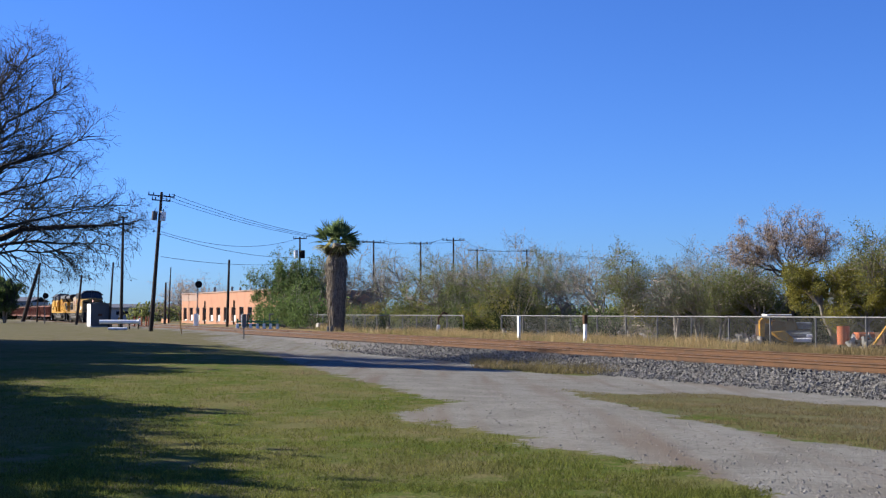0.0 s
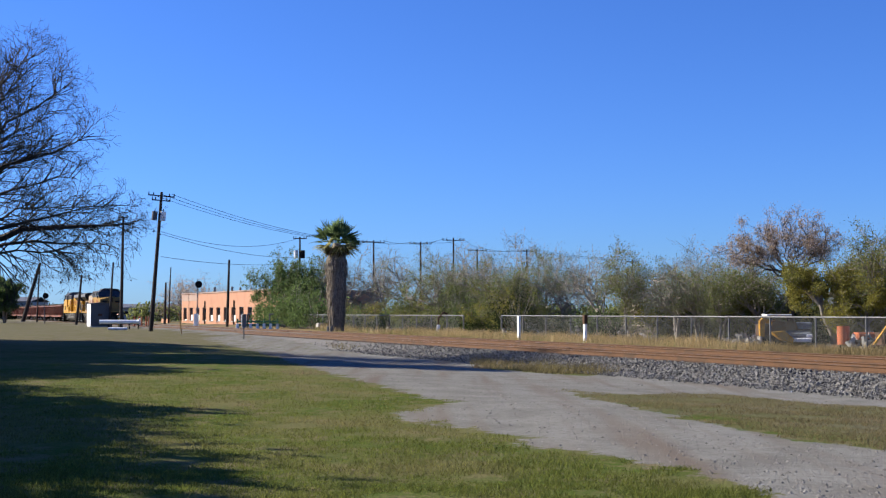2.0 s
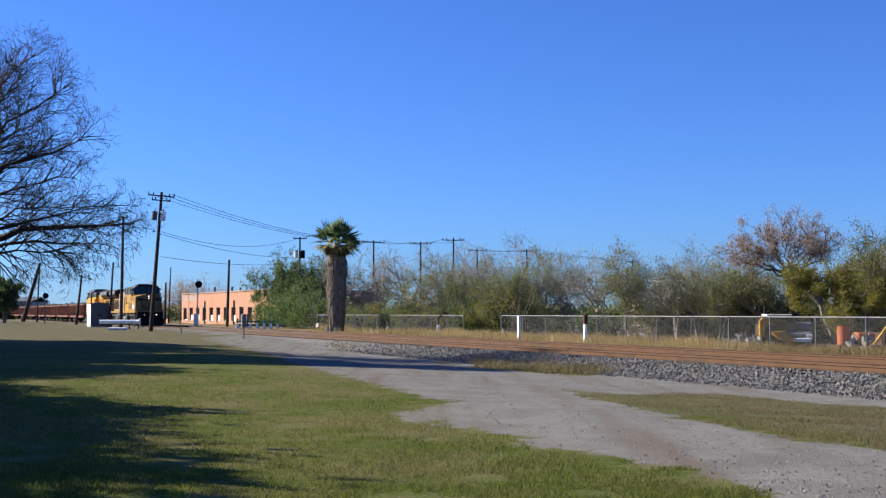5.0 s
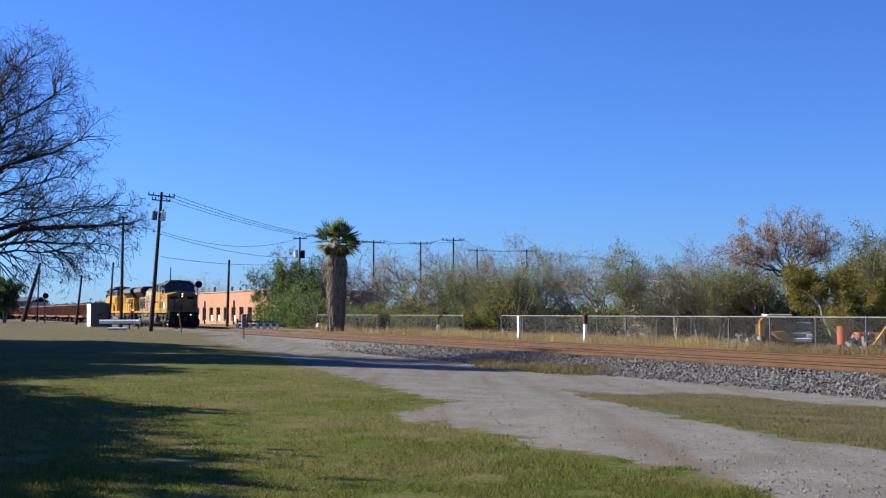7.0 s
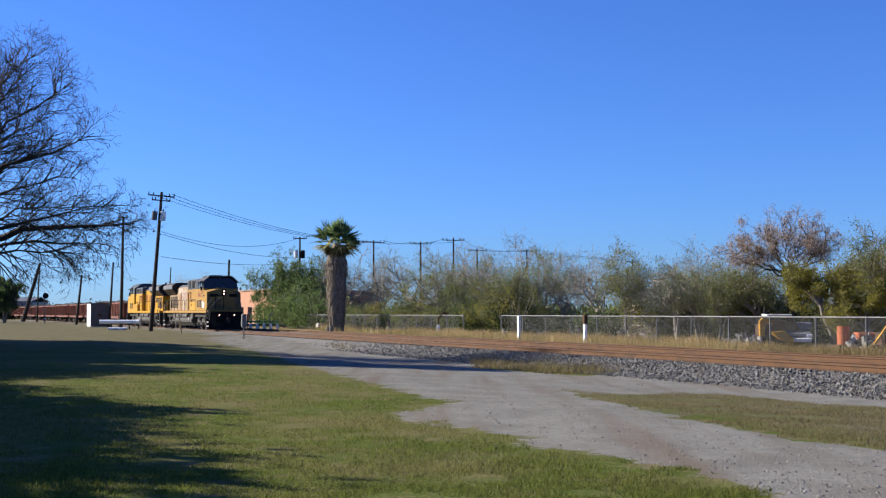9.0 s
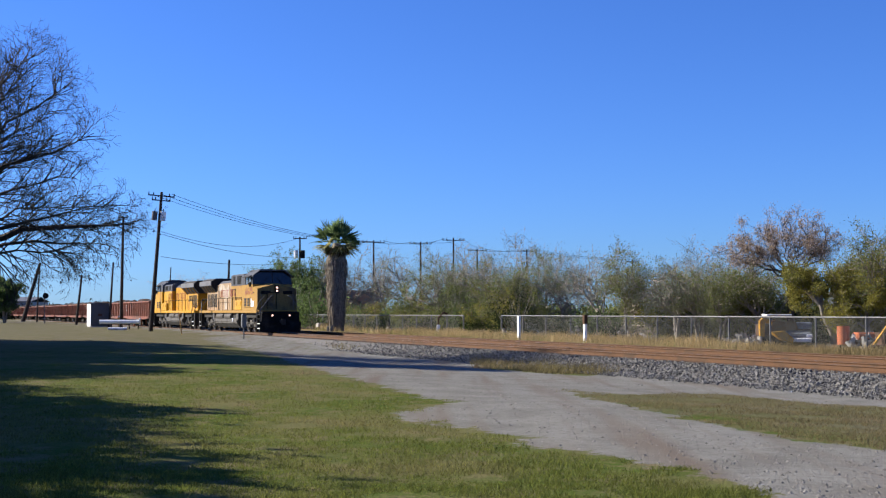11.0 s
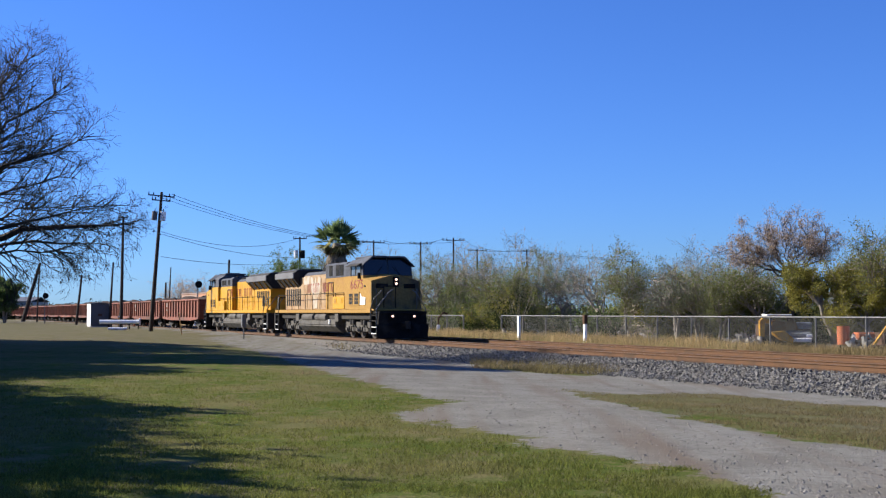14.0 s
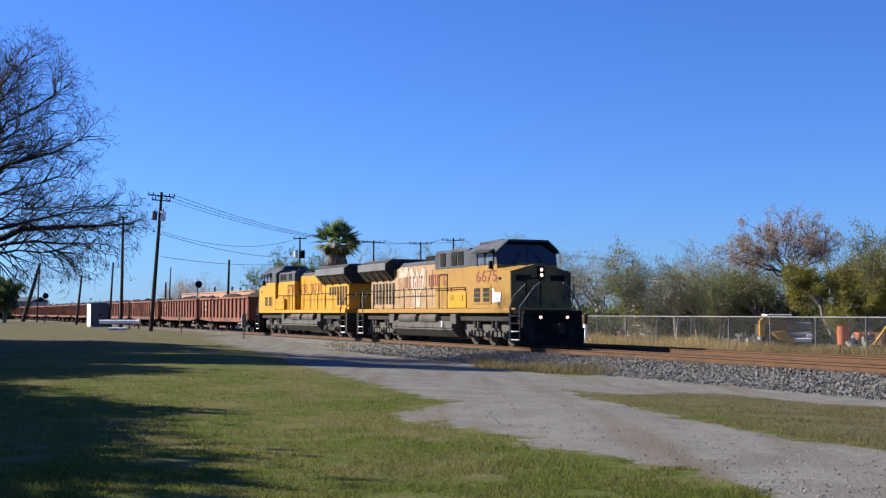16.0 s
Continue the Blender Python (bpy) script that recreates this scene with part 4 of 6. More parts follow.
def shrub(x, y, h, w, leaf, seed, label, n=150, per=22, size=0.072):
    rng = np.random.default_rng(seed)
    t = thing("shrub", pose(x, y, ground_z(x, y)), label, "shrub", "shrubs along the fence")
    segs, places = [], []
    for k in range(14):
        a = rng.uniform(0, 6.28)
        e = Vector((math.cos(a) * w * 0.5 * rng.random(), math.sin(a) * w * 0.5 * rng.random(), h * rng.uniform(0.6, 1.0)))
        segs.append((Vector((0, 0, -0.1)), e * 0.5 + Vector(rng.normal(0, 0.1, 3)), 0.03, 0.02))
        segs.append((segs[-1][1], e, 0.02, 0.008))
    for k in range(n):
        a, r, f = rng.uniform(0, 6.28), rng.random() ** 0.5, rng.random()
        lump = 1 + 0.35 * math.sin(3 * a + seed) * f
        places.append((math.cos(a) * r * w * 0.5 * lump, math.sin(a) * r * w * 0.5 * lump, h * (0.08 + 0.92 * f * (1 - 0.45 * r * r) * lump)))
    part("stem", mesh_to_bm(*segments_mesh(segs)), "bark_grey", t)
    v, f = leaves_mesh(rng, places, size, per, 0.2)
    from_lists("foliage", v, f, leaf, t)
    return t


rng_s = random.Random(9)
for k in range(34):
    s = -118 + 90 * k / 33 + rng_s.uniform(-1, 1)
    if -76 < s < -72:
        continue
    q = -15.2 - rng_s.uniform(0, 2.6) - (8.0 if s > -66 else 0.0)
    a = at(s, q)
    leaf = rng_s.choice(["leaf_olive", "leaf_yellow", "leaf_yellow", "leaf_olive", "leaf_green"])
    words = {"leaf_olive": "olive scrubby bush behind the fence", "leaf_yellow": "yellowing autumn bush behind the fence", "leaf_dark": "dark bushy undergrowth behind the fence", "leaf_green": "green leafy bush behind the fence"}[leaf]
    shrub(a.x, a.y, rng_s.uniform(1.9, 3.3) * (1.15 if s < -70 else 0.85), rng_s.uniform(2.4, 4.2), leaf, 200 + k, words)
# Filler shrubs, leaves near black, added to darken the open back of the yard.
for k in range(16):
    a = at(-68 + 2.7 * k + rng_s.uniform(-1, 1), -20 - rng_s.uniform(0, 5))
    shrub(a.x, a.y, rng_s.uniform(1.7, 2.5), rng_s.uniform(3.5, 5.0), "leaf_dark", 260 + k, "near-black filler shrub at the back of the yard", 170, 14, 0.12)
# Low near-black row, added for the dark band behind the fence.
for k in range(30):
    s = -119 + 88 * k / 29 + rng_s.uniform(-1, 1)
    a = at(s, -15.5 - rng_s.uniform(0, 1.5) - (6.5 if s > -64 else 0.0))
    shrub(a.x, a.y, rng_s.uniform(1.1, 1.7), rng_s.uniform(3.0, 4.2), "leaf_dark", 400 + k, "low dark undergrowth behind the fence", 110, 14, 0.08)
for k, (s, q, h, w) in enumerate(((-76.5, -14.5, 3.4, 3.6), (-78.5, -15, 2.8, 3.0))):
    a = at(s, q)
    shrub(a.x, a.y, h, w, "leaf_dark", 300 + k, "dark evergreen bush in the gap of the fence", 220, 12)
for k, (x, y, h, w) in enumerate(((17.6, 70.5, 2.9, 3.4), (20.4, 71.5, 3.0, 3.6), (18.9, 74.0, 3.2, 4.0), (14.6, 76.0, 2.7, 3.4))):
    shrub(x, y, h, w, "leaf_olive", 340 + k, "olive scrubby bush at the back of the yard")
for k, (x, y, h, w) in enumerate(((-17.0, 128.0, 4.2, 6.0), (-13.0, 121.0, 4.0, 6.0), (-20.5, 141.0, 3.6, 4.5), (-15.2, 126.0, 5.2, 5.5))):
    shrub(x, y, h, w, "leaf_green", 320 + k, "dense green bush beside the palm", 260, 16, 0.11)


def far_woods(x0, x1, y, h, leaf, seed, n):
    """A distant belt of trees, leaf clump by leaf clump."""
    rng = np.random.default_rng(seed)
    places = []
    for k in range(n):
        x = rng.uniform(x0, x1)
        top = h * (0.62 + 0.38 * noise.noise((x * 0.12, y, seed)) + 0.15 * noise.noise((x * 0.5, y, seed)))
        places.append((x, y + rng.normal(0, 2), 0.3 + max(top, 0.8) * rng.random() ** 0.8))
    v, f = leaves_mesh(rng, places, 0.42, 5, 0.5)
    tagged(from_lists("far_woods", v, f, leaf), "distant belt of scrubby trees on the horizon", "trees", kind="stuff")


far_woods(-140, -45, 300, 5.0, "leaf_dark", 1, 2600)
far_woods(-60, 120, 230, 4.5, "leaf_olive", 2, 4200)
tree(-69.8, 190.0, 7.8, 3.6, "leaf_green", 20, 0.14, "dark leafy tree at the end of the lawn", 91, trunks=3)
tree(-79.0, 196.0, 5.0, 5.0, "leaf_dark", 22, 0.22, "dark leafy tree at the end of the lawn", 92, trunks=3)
for k, (x, y, h, w) in enumerate(((-43.5, 200, 6.6, 6.5), (-40.0, 205, 6.0, 6.0))):
    tree(x, y, h, w, "leaf_tan", 1, 0.12, "bare grey tree behind the brick building", 95 + k, trunks=3)


# ---------- palm ----------
def palm():
    x, y = -9.3, 104.3
    rng = np.random.default_rng(12)
    t = thing("fan_palm", pose(x, y, ground_z(x, y) - 0.1), "tall fan palm with a thick skirt of dead fronds", "palm tree")
    rings = [(0, 0.72), (0.6, 0.66), (1.6, 0.68), (2.6, 0.74), (4.2, 0.8), (5.4, 0.86), (6.3, 0.9), (6.9, 0.7), (7.8, 0.3)]
    bm = nb()
    for (a, r0), (b, r1) in zip(rings, rings[1:]):
        tube(bm, (0, 0, a), (0.02, 0, b), r0, r1, 18, False)
    part("trunk", bm, "palm_trunk", t)
    verts, faces = [], []
    for k in range(1500):
        z = rng.uniform(0.9, 6.9)
        a = rng.uniform(0, 6.28)
        r = np.interp(z, [q[0] for q in rings], [q[1] for q in rings])
        c, s = math.cos(a), math.sin(a)
        ln, w = rng.uniform(0.4, 0.95), rng.uniform(0.02, 0.07)
        base = len(verts)
        o = rng.uniform(0.02, 0.16 + 0.1 * (z > 5))
        verts += [(c * r - s * w, s * r + c * w, z), (c * r + s * w, s * r - c * w, z), (c * (r + o) + s * w * 0.4, s * (r + o) - c * w * 0.4, z - ln), (c * (r + o) - s * w * 0.4, s * (r + o) + c * w * 0.4, z - ln * 0.95)]
        faces.append((base, base + 1, base + 2, base + 3))
    from_lists("skirt", verts, faces, "palm_trunk", t)

    def frond(el, az, stalk, mat, fan, droop):
        """A stalk that ends in a cupped fan of stiff pointed segments."""
        v, f = [], []
        d = Vector((math.cos(az) * math.cos(el), math.sin(az) * math.cos(el), math.sin(el)))
        p0 = Vector((0, 0, 7.75)) + d * 0.15
        p1 = p0 + d * stalk
        side = d.cross(Vector((0, 0, 1))).normalized()
        side.rotate(Matrix.Rotation(rng.uniform(-0.9, 0.9), 3, d))
        up = side.cross(d).normalized()
        v += [(p0 + side * 0.035)[:], (p0 - side * 0.035)[:], (p1 - side * 0.025)[:], (p1 + side * 0.025)[:]]
        f.append((0, 1, 2, 3))
        for k in range(19):
            a = radians(-115 + 230 * k / 18)
            w = (d * math.cos(a) + side * math.sin(a) + up * 0.3 * abs(math.sin(a))).normalized()
            ln = fan * (0.72 + 0.28 * math.cos(a)) * rng.uniform(0.88, 1.06)
            mid = p1 + w * ln * 0.5
            e = p1 + w * ln + Vector((0, 0, -droop * ln * rng.uniform(0.6, 1.3)))
            n = w.cross(up).normalized() * 0.075
            b = len(v)
            v += [p1[:], (mid - n)[:], e[:], (mid + n)[:]]
            f.append((b, b + 1, b + 2, b + 3))
        return from_lists("frond", v, f, mat, t)

    for k in range(38):
        u = (k + 0.5) / 38
        el = math.asin(1.0 - 1.42 * u)
        az = 2.39996 * k + rng.normal(0, 0.15)
        frond(el, az, rng.uniform(1.0, 1.35), "palm_leaf" if u < 0.72 else "palm_pale", rng.uniform(1.05, 1.3), 0.03 + 0.22 * u)
    for k in range(30):
        frond(radians(rng.uniform(-78, -28)), 2.4 * k, rng.uniform(0.45, 0.8), "palm_pale" if k % 3 == 0 else "palm_dry", rng.uniform(0.6, 0.85), 0.35)


palm()


# ---------- the great bare tree and the oak beside the lawn ----------
def bare_tree():
    rng = np.random.default_rng(21)
    x, y = -27.0, 58.0
    t = thing("bare_tree", pose(x, y, ground_z(x, y) - 0.1), "large leafless tree with spreading drooping twigs", "tree")
    fork = Vector((0.3, 0, 4.2))
    segs = [(Vector((0, 0, 0)), Vector((0.1, 0, 2.2)), 0.62, 0.5), (Vector((0.1, 0, 2.2)), fork, 0.5, 0.46)]
    part("trunk", mesh_to_bm(*segments_mesh(segs)), "bark", t)
    places = []
    ends = [((12.0, 0, 6.5), 0.28, 0.02), ((10.4, 0.6, 5.6), 0.16, 0.04), ((11.2, -1.2, 7.2), 0.15, 0.0), ((10.0, -1.5, 5.0), 0.12, 0.05), ((9.4, 1.0, 10.9), 0.17, 0.0), ((9.2, -1, 8.6), 0.13, 0.0), ((8.4, 0.5, 12.8), 0.15, -0.01), ((6.2, 2, 14.6), 0.15, -0.02), ((4.0, -1.5, 15.4), 0.16, -0.02), ((8.5, 2.5, 7.6), 0.12, 0.01), ((9.0, -2, 9.8), 0.12, 0.0), ((6.4, -2.5, 12.2), 0.13, -0.01), ((8.0, -1, 11.6), 0.13, 0.0), ((7.0, 0, 13.6), 0.13, -0.01), ((0, 3, 16.5), 0.16, -0.02), ((-6, -2, 14.5), 0.16, -0.01), ((-9, 2, 10), 0.17, 0), ((-8, -3, 7), 0.15, 0.02), ((2, -7, 9), 0.15, 0.0), ((1, 7, 10), 0.15, 0.0), ((-2, -6, 13), 0.14, 0)]
    for e, r, droop in ends:
        e = Vector(e)
        e.z += 0.25 if e.z > 12 else -0.3
        segs = []
        d = e - fork
        n = 9
        pts = [fork.copy()]
        bow = Vector((0, 0, 1)) * d.length * (0.03 if e.z < 7 else 0.10)
        for k in range(1, n + 1):
            f = k / n
            pts.append(fork + d * f + bow * math.sin(math.pi * f) + Vector(rng.normal(0, 0.16, 3)))
        for k in range(n):
            segs.append((pts[k], pts[k + 1], max(r * (1 - 0.88 * k / n), 0.02), max(r * (1 - 0.88 * (k + 1) / n), 0.015)))
        many = 20 if e.x > 3 else 8
        for k in range(many):
            f = rng.uniform(0.42, 1.0)
            i = min(int(f * n), n - 1)
            b = pts[i].lerp(pts[i + 1], f * n - i)
            side = d.orthogonal().normalized()
            side.rotate(Matrix.Rotation(rng.uniform(0, 6.28), 3, d.normalized()))
            nd = (d.normalized() * rng.uniform(0.5, 1.0) + side * rng.uniform(0.4, 0.9) + Vector((0, 0, 0.15 if e.z > 7 else 0.0))).normalized()
            ln = (1.3 + 2.2 * (1 - f) + 0.5 * rng.random()) * (0.8 if e.x > 9 else 0.9)
            limb(rng, segs, b, nd, ln, 0.03 + 0.035 * (1 - f), 3 if e.x > 3 else 2, droop if e.z < 7.5 else -0.01, 0.16, (2, 4), None, 0.66)
        part("limb", mesh_to_bm(*segments_mesh(segs, 0.0055)), "bark", t)
        places += [(s[1].x, s[1].y, s[1].z) for s in segs if s[2] < 0.02 and s[1].x > 4 and s[1].z < 6.2 and rng.random() < 0.10]
    v, f = leaves_mesh(rng, places, 0.07, 1, 0.1)
    from_lists("dead_leaves", v, f, "bark", t)


bare_tree()


def oak(x, y, h, w, low, seed, label, n=650):
    """A dense round-crowned tree: trunk, limbs and leaf clumps in a lumpy dome."""
    rng = np.random.default_rng(seed)
    t = thing("oak_tree", pose(x, y, ground_z(x, y) - 0.1), label, "tree", "oaks beside the lawn")
    segs, places = [(Vector((0, 0, 0)), Vector((0.1, 0, low + 0.4)), 0.05 * h, 0.04 * h)], []
    c = Vector((0, 0, (low + h) / 2))
    for k in range(n):
        d = Vector(rng.normal(0, 1, 3)).normalized()
        lump = 1 + 0.22 * noise.noise(d * 2.2 + Vector((seed, 0, 0)))
        r = rng.random() ** 0.4 * lump * 0.92
        p = c + Vector((d.x * w / 2 * r, d.y * w / 2 * r, d.z * (h - low) / 2 * r))
        places.append(p[:])
        if k % 12 == 0:
            m = Vector((0.1, 0, low + 0.4)).lerp(p, 0.5) + Vector((0, 0, 0.3))
            segs += [(Vector((0.1, 0, low + 0.3)), m, 0.012 * h, 0.008 * h), (m, p, 0.008 * h, 0.01)]
    part("trunk", mesh_to_bm(*segments_mesh(segs)), "bark", t)
    v, f = leaves_mesh(rng, places, 0.16 + 0.012 * h, 13, 0.36)
    from_lists("crown", v, f, "leaf_green", t)


oak(-23.2, 26.0, 10.5, 9.0, 2.6, 1, "broad dense oak shading the lawn", 800)
oak(-22.2, 22.3, 10.3, 8.0, 2.6, 13, "broad dense oak shading the lawn", 700)
oak(-20.4, 17.6, 10.2, 8.4, 2.6, 2, "broad dense oak shading the lawn", 800)
oak(-28.6, 38.4, 10.5, 10.0, 2.6, 4, "broad dense oak shading the lawn", 800)
oak(-34.5, 54.2, 20.5, 9.0, 8.0, 5, "tall dense oak behind the bare tree", 800)
oak(-27.2, 32.2, 10.5, 8.0, 2.6, 8, "broad dense oak shading the lawn", 700)
oak(-33.4, 44.0, 15.0, 9.0, 3.5, 9, "broad dense oak shading the lawn", 700)
oak(-35.1, 52.4, 16.0, 8.5, 5.0, 10, "tall dense oak beyond the lawn", 700)
oak(-38.5, 68.1, 17.0, 9.5, 5.0, 11, "tall dense oak beyond the lawn", 700)
oak(-42.4, 76.9, 17.5, 10.5, 5.0, 12, "tall dense oak beyond the lawn", 700)
oak(-39.2, 62.2, 15.0, 12.0, 5.0, 7, "tall dense oak beyond the lawn", 800)
oak(-48.9, 78.8, 14.0, 14.0, 4.0, 6, "tall dense oak beyond the lawn", 700)


# ---------- grasses ----------
def blades(name, mat, places, h0, h1, w, label, seed, lean=0.35):
    rng = np.random.default_rng(seed)
    verts, faces = [], []
    for x, y, z in places:
        h = rng.uniform(h0, h1) * (0.55 + 0.9 * (0.5 + 0.6 * noise.noise((x * 0.6, y * 0.6, seed))))
        a = rng.uniform(0, 6.28)
        c, s = math.cos(a) * w, math.sin(a) * w
        dx, dy = rng.normal(0, lean, 2) * h
        b = len(verts)
        verts += [(x - c, y - s, z), (x + c, y + s, z), (x + dx, y + dy, z + h)]
        faces.append((b, b + 1, b + 2))
    return tagged(from_lists(name, verts, faces, mat), label, "grass", kind="stuff")


def grasses():
    rng = np.random.default_rng(31)
    tall = []
    while len(tall) < 42000:
        s = -108 + 80 * rng.random()
        q = -8.2 - 3.9 * rng.random()
        a = at(s, q)
        dens = 0.5 + 0.9 * noise.noise((s * 0.35, q * 0.5, 3))
        if s < -84:
            dens -= 0.45
        if rng.random() < dens:
            tall.append((a.x, a.y, ground_z(a.x, a.y) - 0.05))
    near = [p for p in tall if p[0] > 14.0]
    tall = [p for p in tall if p[0] <= 14.0]
    cut = len(tall) * 4 // 5
    blades("yard_grass", "rough_grass", near[::2], 0.15, 0.5, 0.02, "rough olive grass below the fence", 9, 0.45)
    blades("straw_grass", "dry_grass", near[1::2], 0.15, 0.55, 0.014, "thin straw-coloured grass below the fence", 10, 0.35)
    blades("tall_grass", "dry_grass", tall[:cut], 0.25, 0.75, 0.014, "tall dry straw-coloured grass along the fence", 5, 0.25)
    blades("green_weeds", "leaf_olive", tall[cut:], 0.15, 0.5, 0.03, "olive weeds among the dry grass", 6, 0.4)
    lawn = []
    while len(lawn) < 110000:
        y = 10.5 + 26 * rng.random() ** 1.6
        x = rng.uniform(-0.41, 0.4) * y
        g = gravel_at(x, y) + 1.0 * (noise.noise((x * 1.3, y * 1.3, 9)) + 0.5 * noise.noise((x * 4, y * 4, 2))) * 0.45
        if g < 0.42 and noise.noise((x * 1.1, y * 1.1, 6)) > -0.45 + 0.3 * rng.random():
            lawn.append((x, y, ground_z(x, y) + 0.05 * noise.noise((x * 0.25, y * 0.25, 0)) + 0.02 * noise.noise((x * 1.3, y * 1.3, 4)) - 0.004))
    verge = [p for p in lawn if offset_of(p[0], p[1]) < 15.5]
    lawn = [p for p in lawn if offset_of(p[0], p[1]) >= 15.5]
    blades("verge_grass", "rough_grass", verge, 0.02, 0.07, 0.006, "short dry olive grass between drive and ballast", 17, 0.6)
    blades("lawn_grass", "lawn_blade", lawn, 0.02, 0.06, 0.006, "short green and straw-coloured lawn grass", 7, 0.6)
    tuft = []
    for poly, n in ((PATCH_A, 9000), (PATCH_C, 1500)):
        xs, ys = [p[0] for p in poly], [p[1] for p in poly]
        k = 0
        while k < n:
            x, y = rng.uniform(min(xs), max(xs)), rng.uniform(min(ys), max(ys))
            if inside_dist(poly, x, y) + 0.8 * noise.noise((x, y, 1)) > 0:
                tuft.append((x, y, ground_z(x, y) - 0.02))
                k += 1
    blades("grass_tufts", "rough_grass", tuft, 0.06, 0.32, 0.016, "rough grass tufts between drive and ballast", 8, 0.5)


grasses()


def drive_stones():
    """Loose pebbles on the gravel drive."""
    rng = np.random.default_rng(14)
    verts, faces = [], []
    n = 0
    while n < 3500:
        y = 11 + 45 * rng.random() ** 1.7
        x = rng.uniform(-0.2, 0.42) * y
        if gravel_at(x, y) < 0.6 or offset_of(x, y) < 4.6:
            continue
        n += 1
        r = 0.007 + 0.022 * rng.random() ** 3
        z = ground_z(x, y) + 0.05 * noise.noise((x * 0.25, y * 0.25, 0)) + 0.02 * noise.noise((x * 1.3, y * 1.3, 4))
        b = len(verts)
        for dx, dy, dz in ((r, 0, 0), (0, r, 0), (-r, 0, 0), (0, -r, 0), (0, 0, r * 0.8)):
            verts.append((x + dx * rng.uniform(0.7, 1.4), y + dy * rng.uniform(0.7, 1.4), z + dz))
        faces += [(b, b + 1, b + 4), (b + 1, b + 2, b + 4), (b + 2, b + 3, b + 4), (b + 3, b, b + 4)]
    tagged(from_lists("pebbles", verts, faces, "pebble"), "loose pebbles scattered over the gravel drive", "pebbles", kind="stuff")


drive_stones()


# ---------- the train: x points forward, the coupler's face is at x = 0, rail tops at z = 0 ----------
def lettering(text, size, m, mat, parent, name="lettering", depth=0.004):
    """Letters as a mesh, from the built-in font."""
    cu = bpy.data.curves.new(name, "FONT")
    cu.body, cu.size, cu.extrude, cu.align_x = text, size, depth, "CENTER"
    tmp = bpy.data.objects.new(name, cu)
    scene.collection.objects.link(tmp)
    me = bpy.data.meshes.new_from_object(tmp.evaluated_get(bpy.context.evaluated_depsgraph_get()))
    bpy.data.objects.remove(tmp)
    me.materials.clear()
    me.materials.append(M[mat])
    ob = new(name, me)
    ob.parent, ob.matrix_basis = parent, m
    return ob


def wheelset_mesh():
    bm = nb()
    for y in (-0.75, 0.75):
        o = 1 if y > 0 else -1
        tube(bm, (0, y - 0.06, 0), (0, y + 0.06, 0), 0.52, 0.52, 24)
        tube(bm, (0, y - 0.10 * o, 0), (0, y - 0.06 * o, 0), 0.55, 0.55, 24)
        tube(bm, (0, y + 0.06 * o, 0), (0, y + 0.2 * o, 0), 0.12, 0.12, 10)
        for k in range(3):
            a = 2 * math.pi * k / 3
            tube(bm, (0.33 * math.cos(a), y + 0.06 * o, 0.33 * math.sin(a)), (0.33 * math.cos(a), y + 0.075 * o, 0.33 * math.sin(a)), 0.08, 0.08, 8)
    tube(bm, (0, -0.7, 0), (0, 0.7, 0), 0.09, 0.09, 10)
    return bm


WHEEL_SOURCE = []
WHEELS = []


def wheelset(parent, x, scale=1.0):
    if not WHEEL_SOURCE:
        src = part("wheelset", wheelset_mesh(), "wheel")
        WHEEL_SOURCE.append(src.data)
        ob = src
    else:
        ob = new("wheelset", WHEEL_SOURCE[0])
    ob.parent = parent
    ob.scale = (scale, 1, scale)
    ob.location = (x, 0, 0.53 * scale)
    return ob


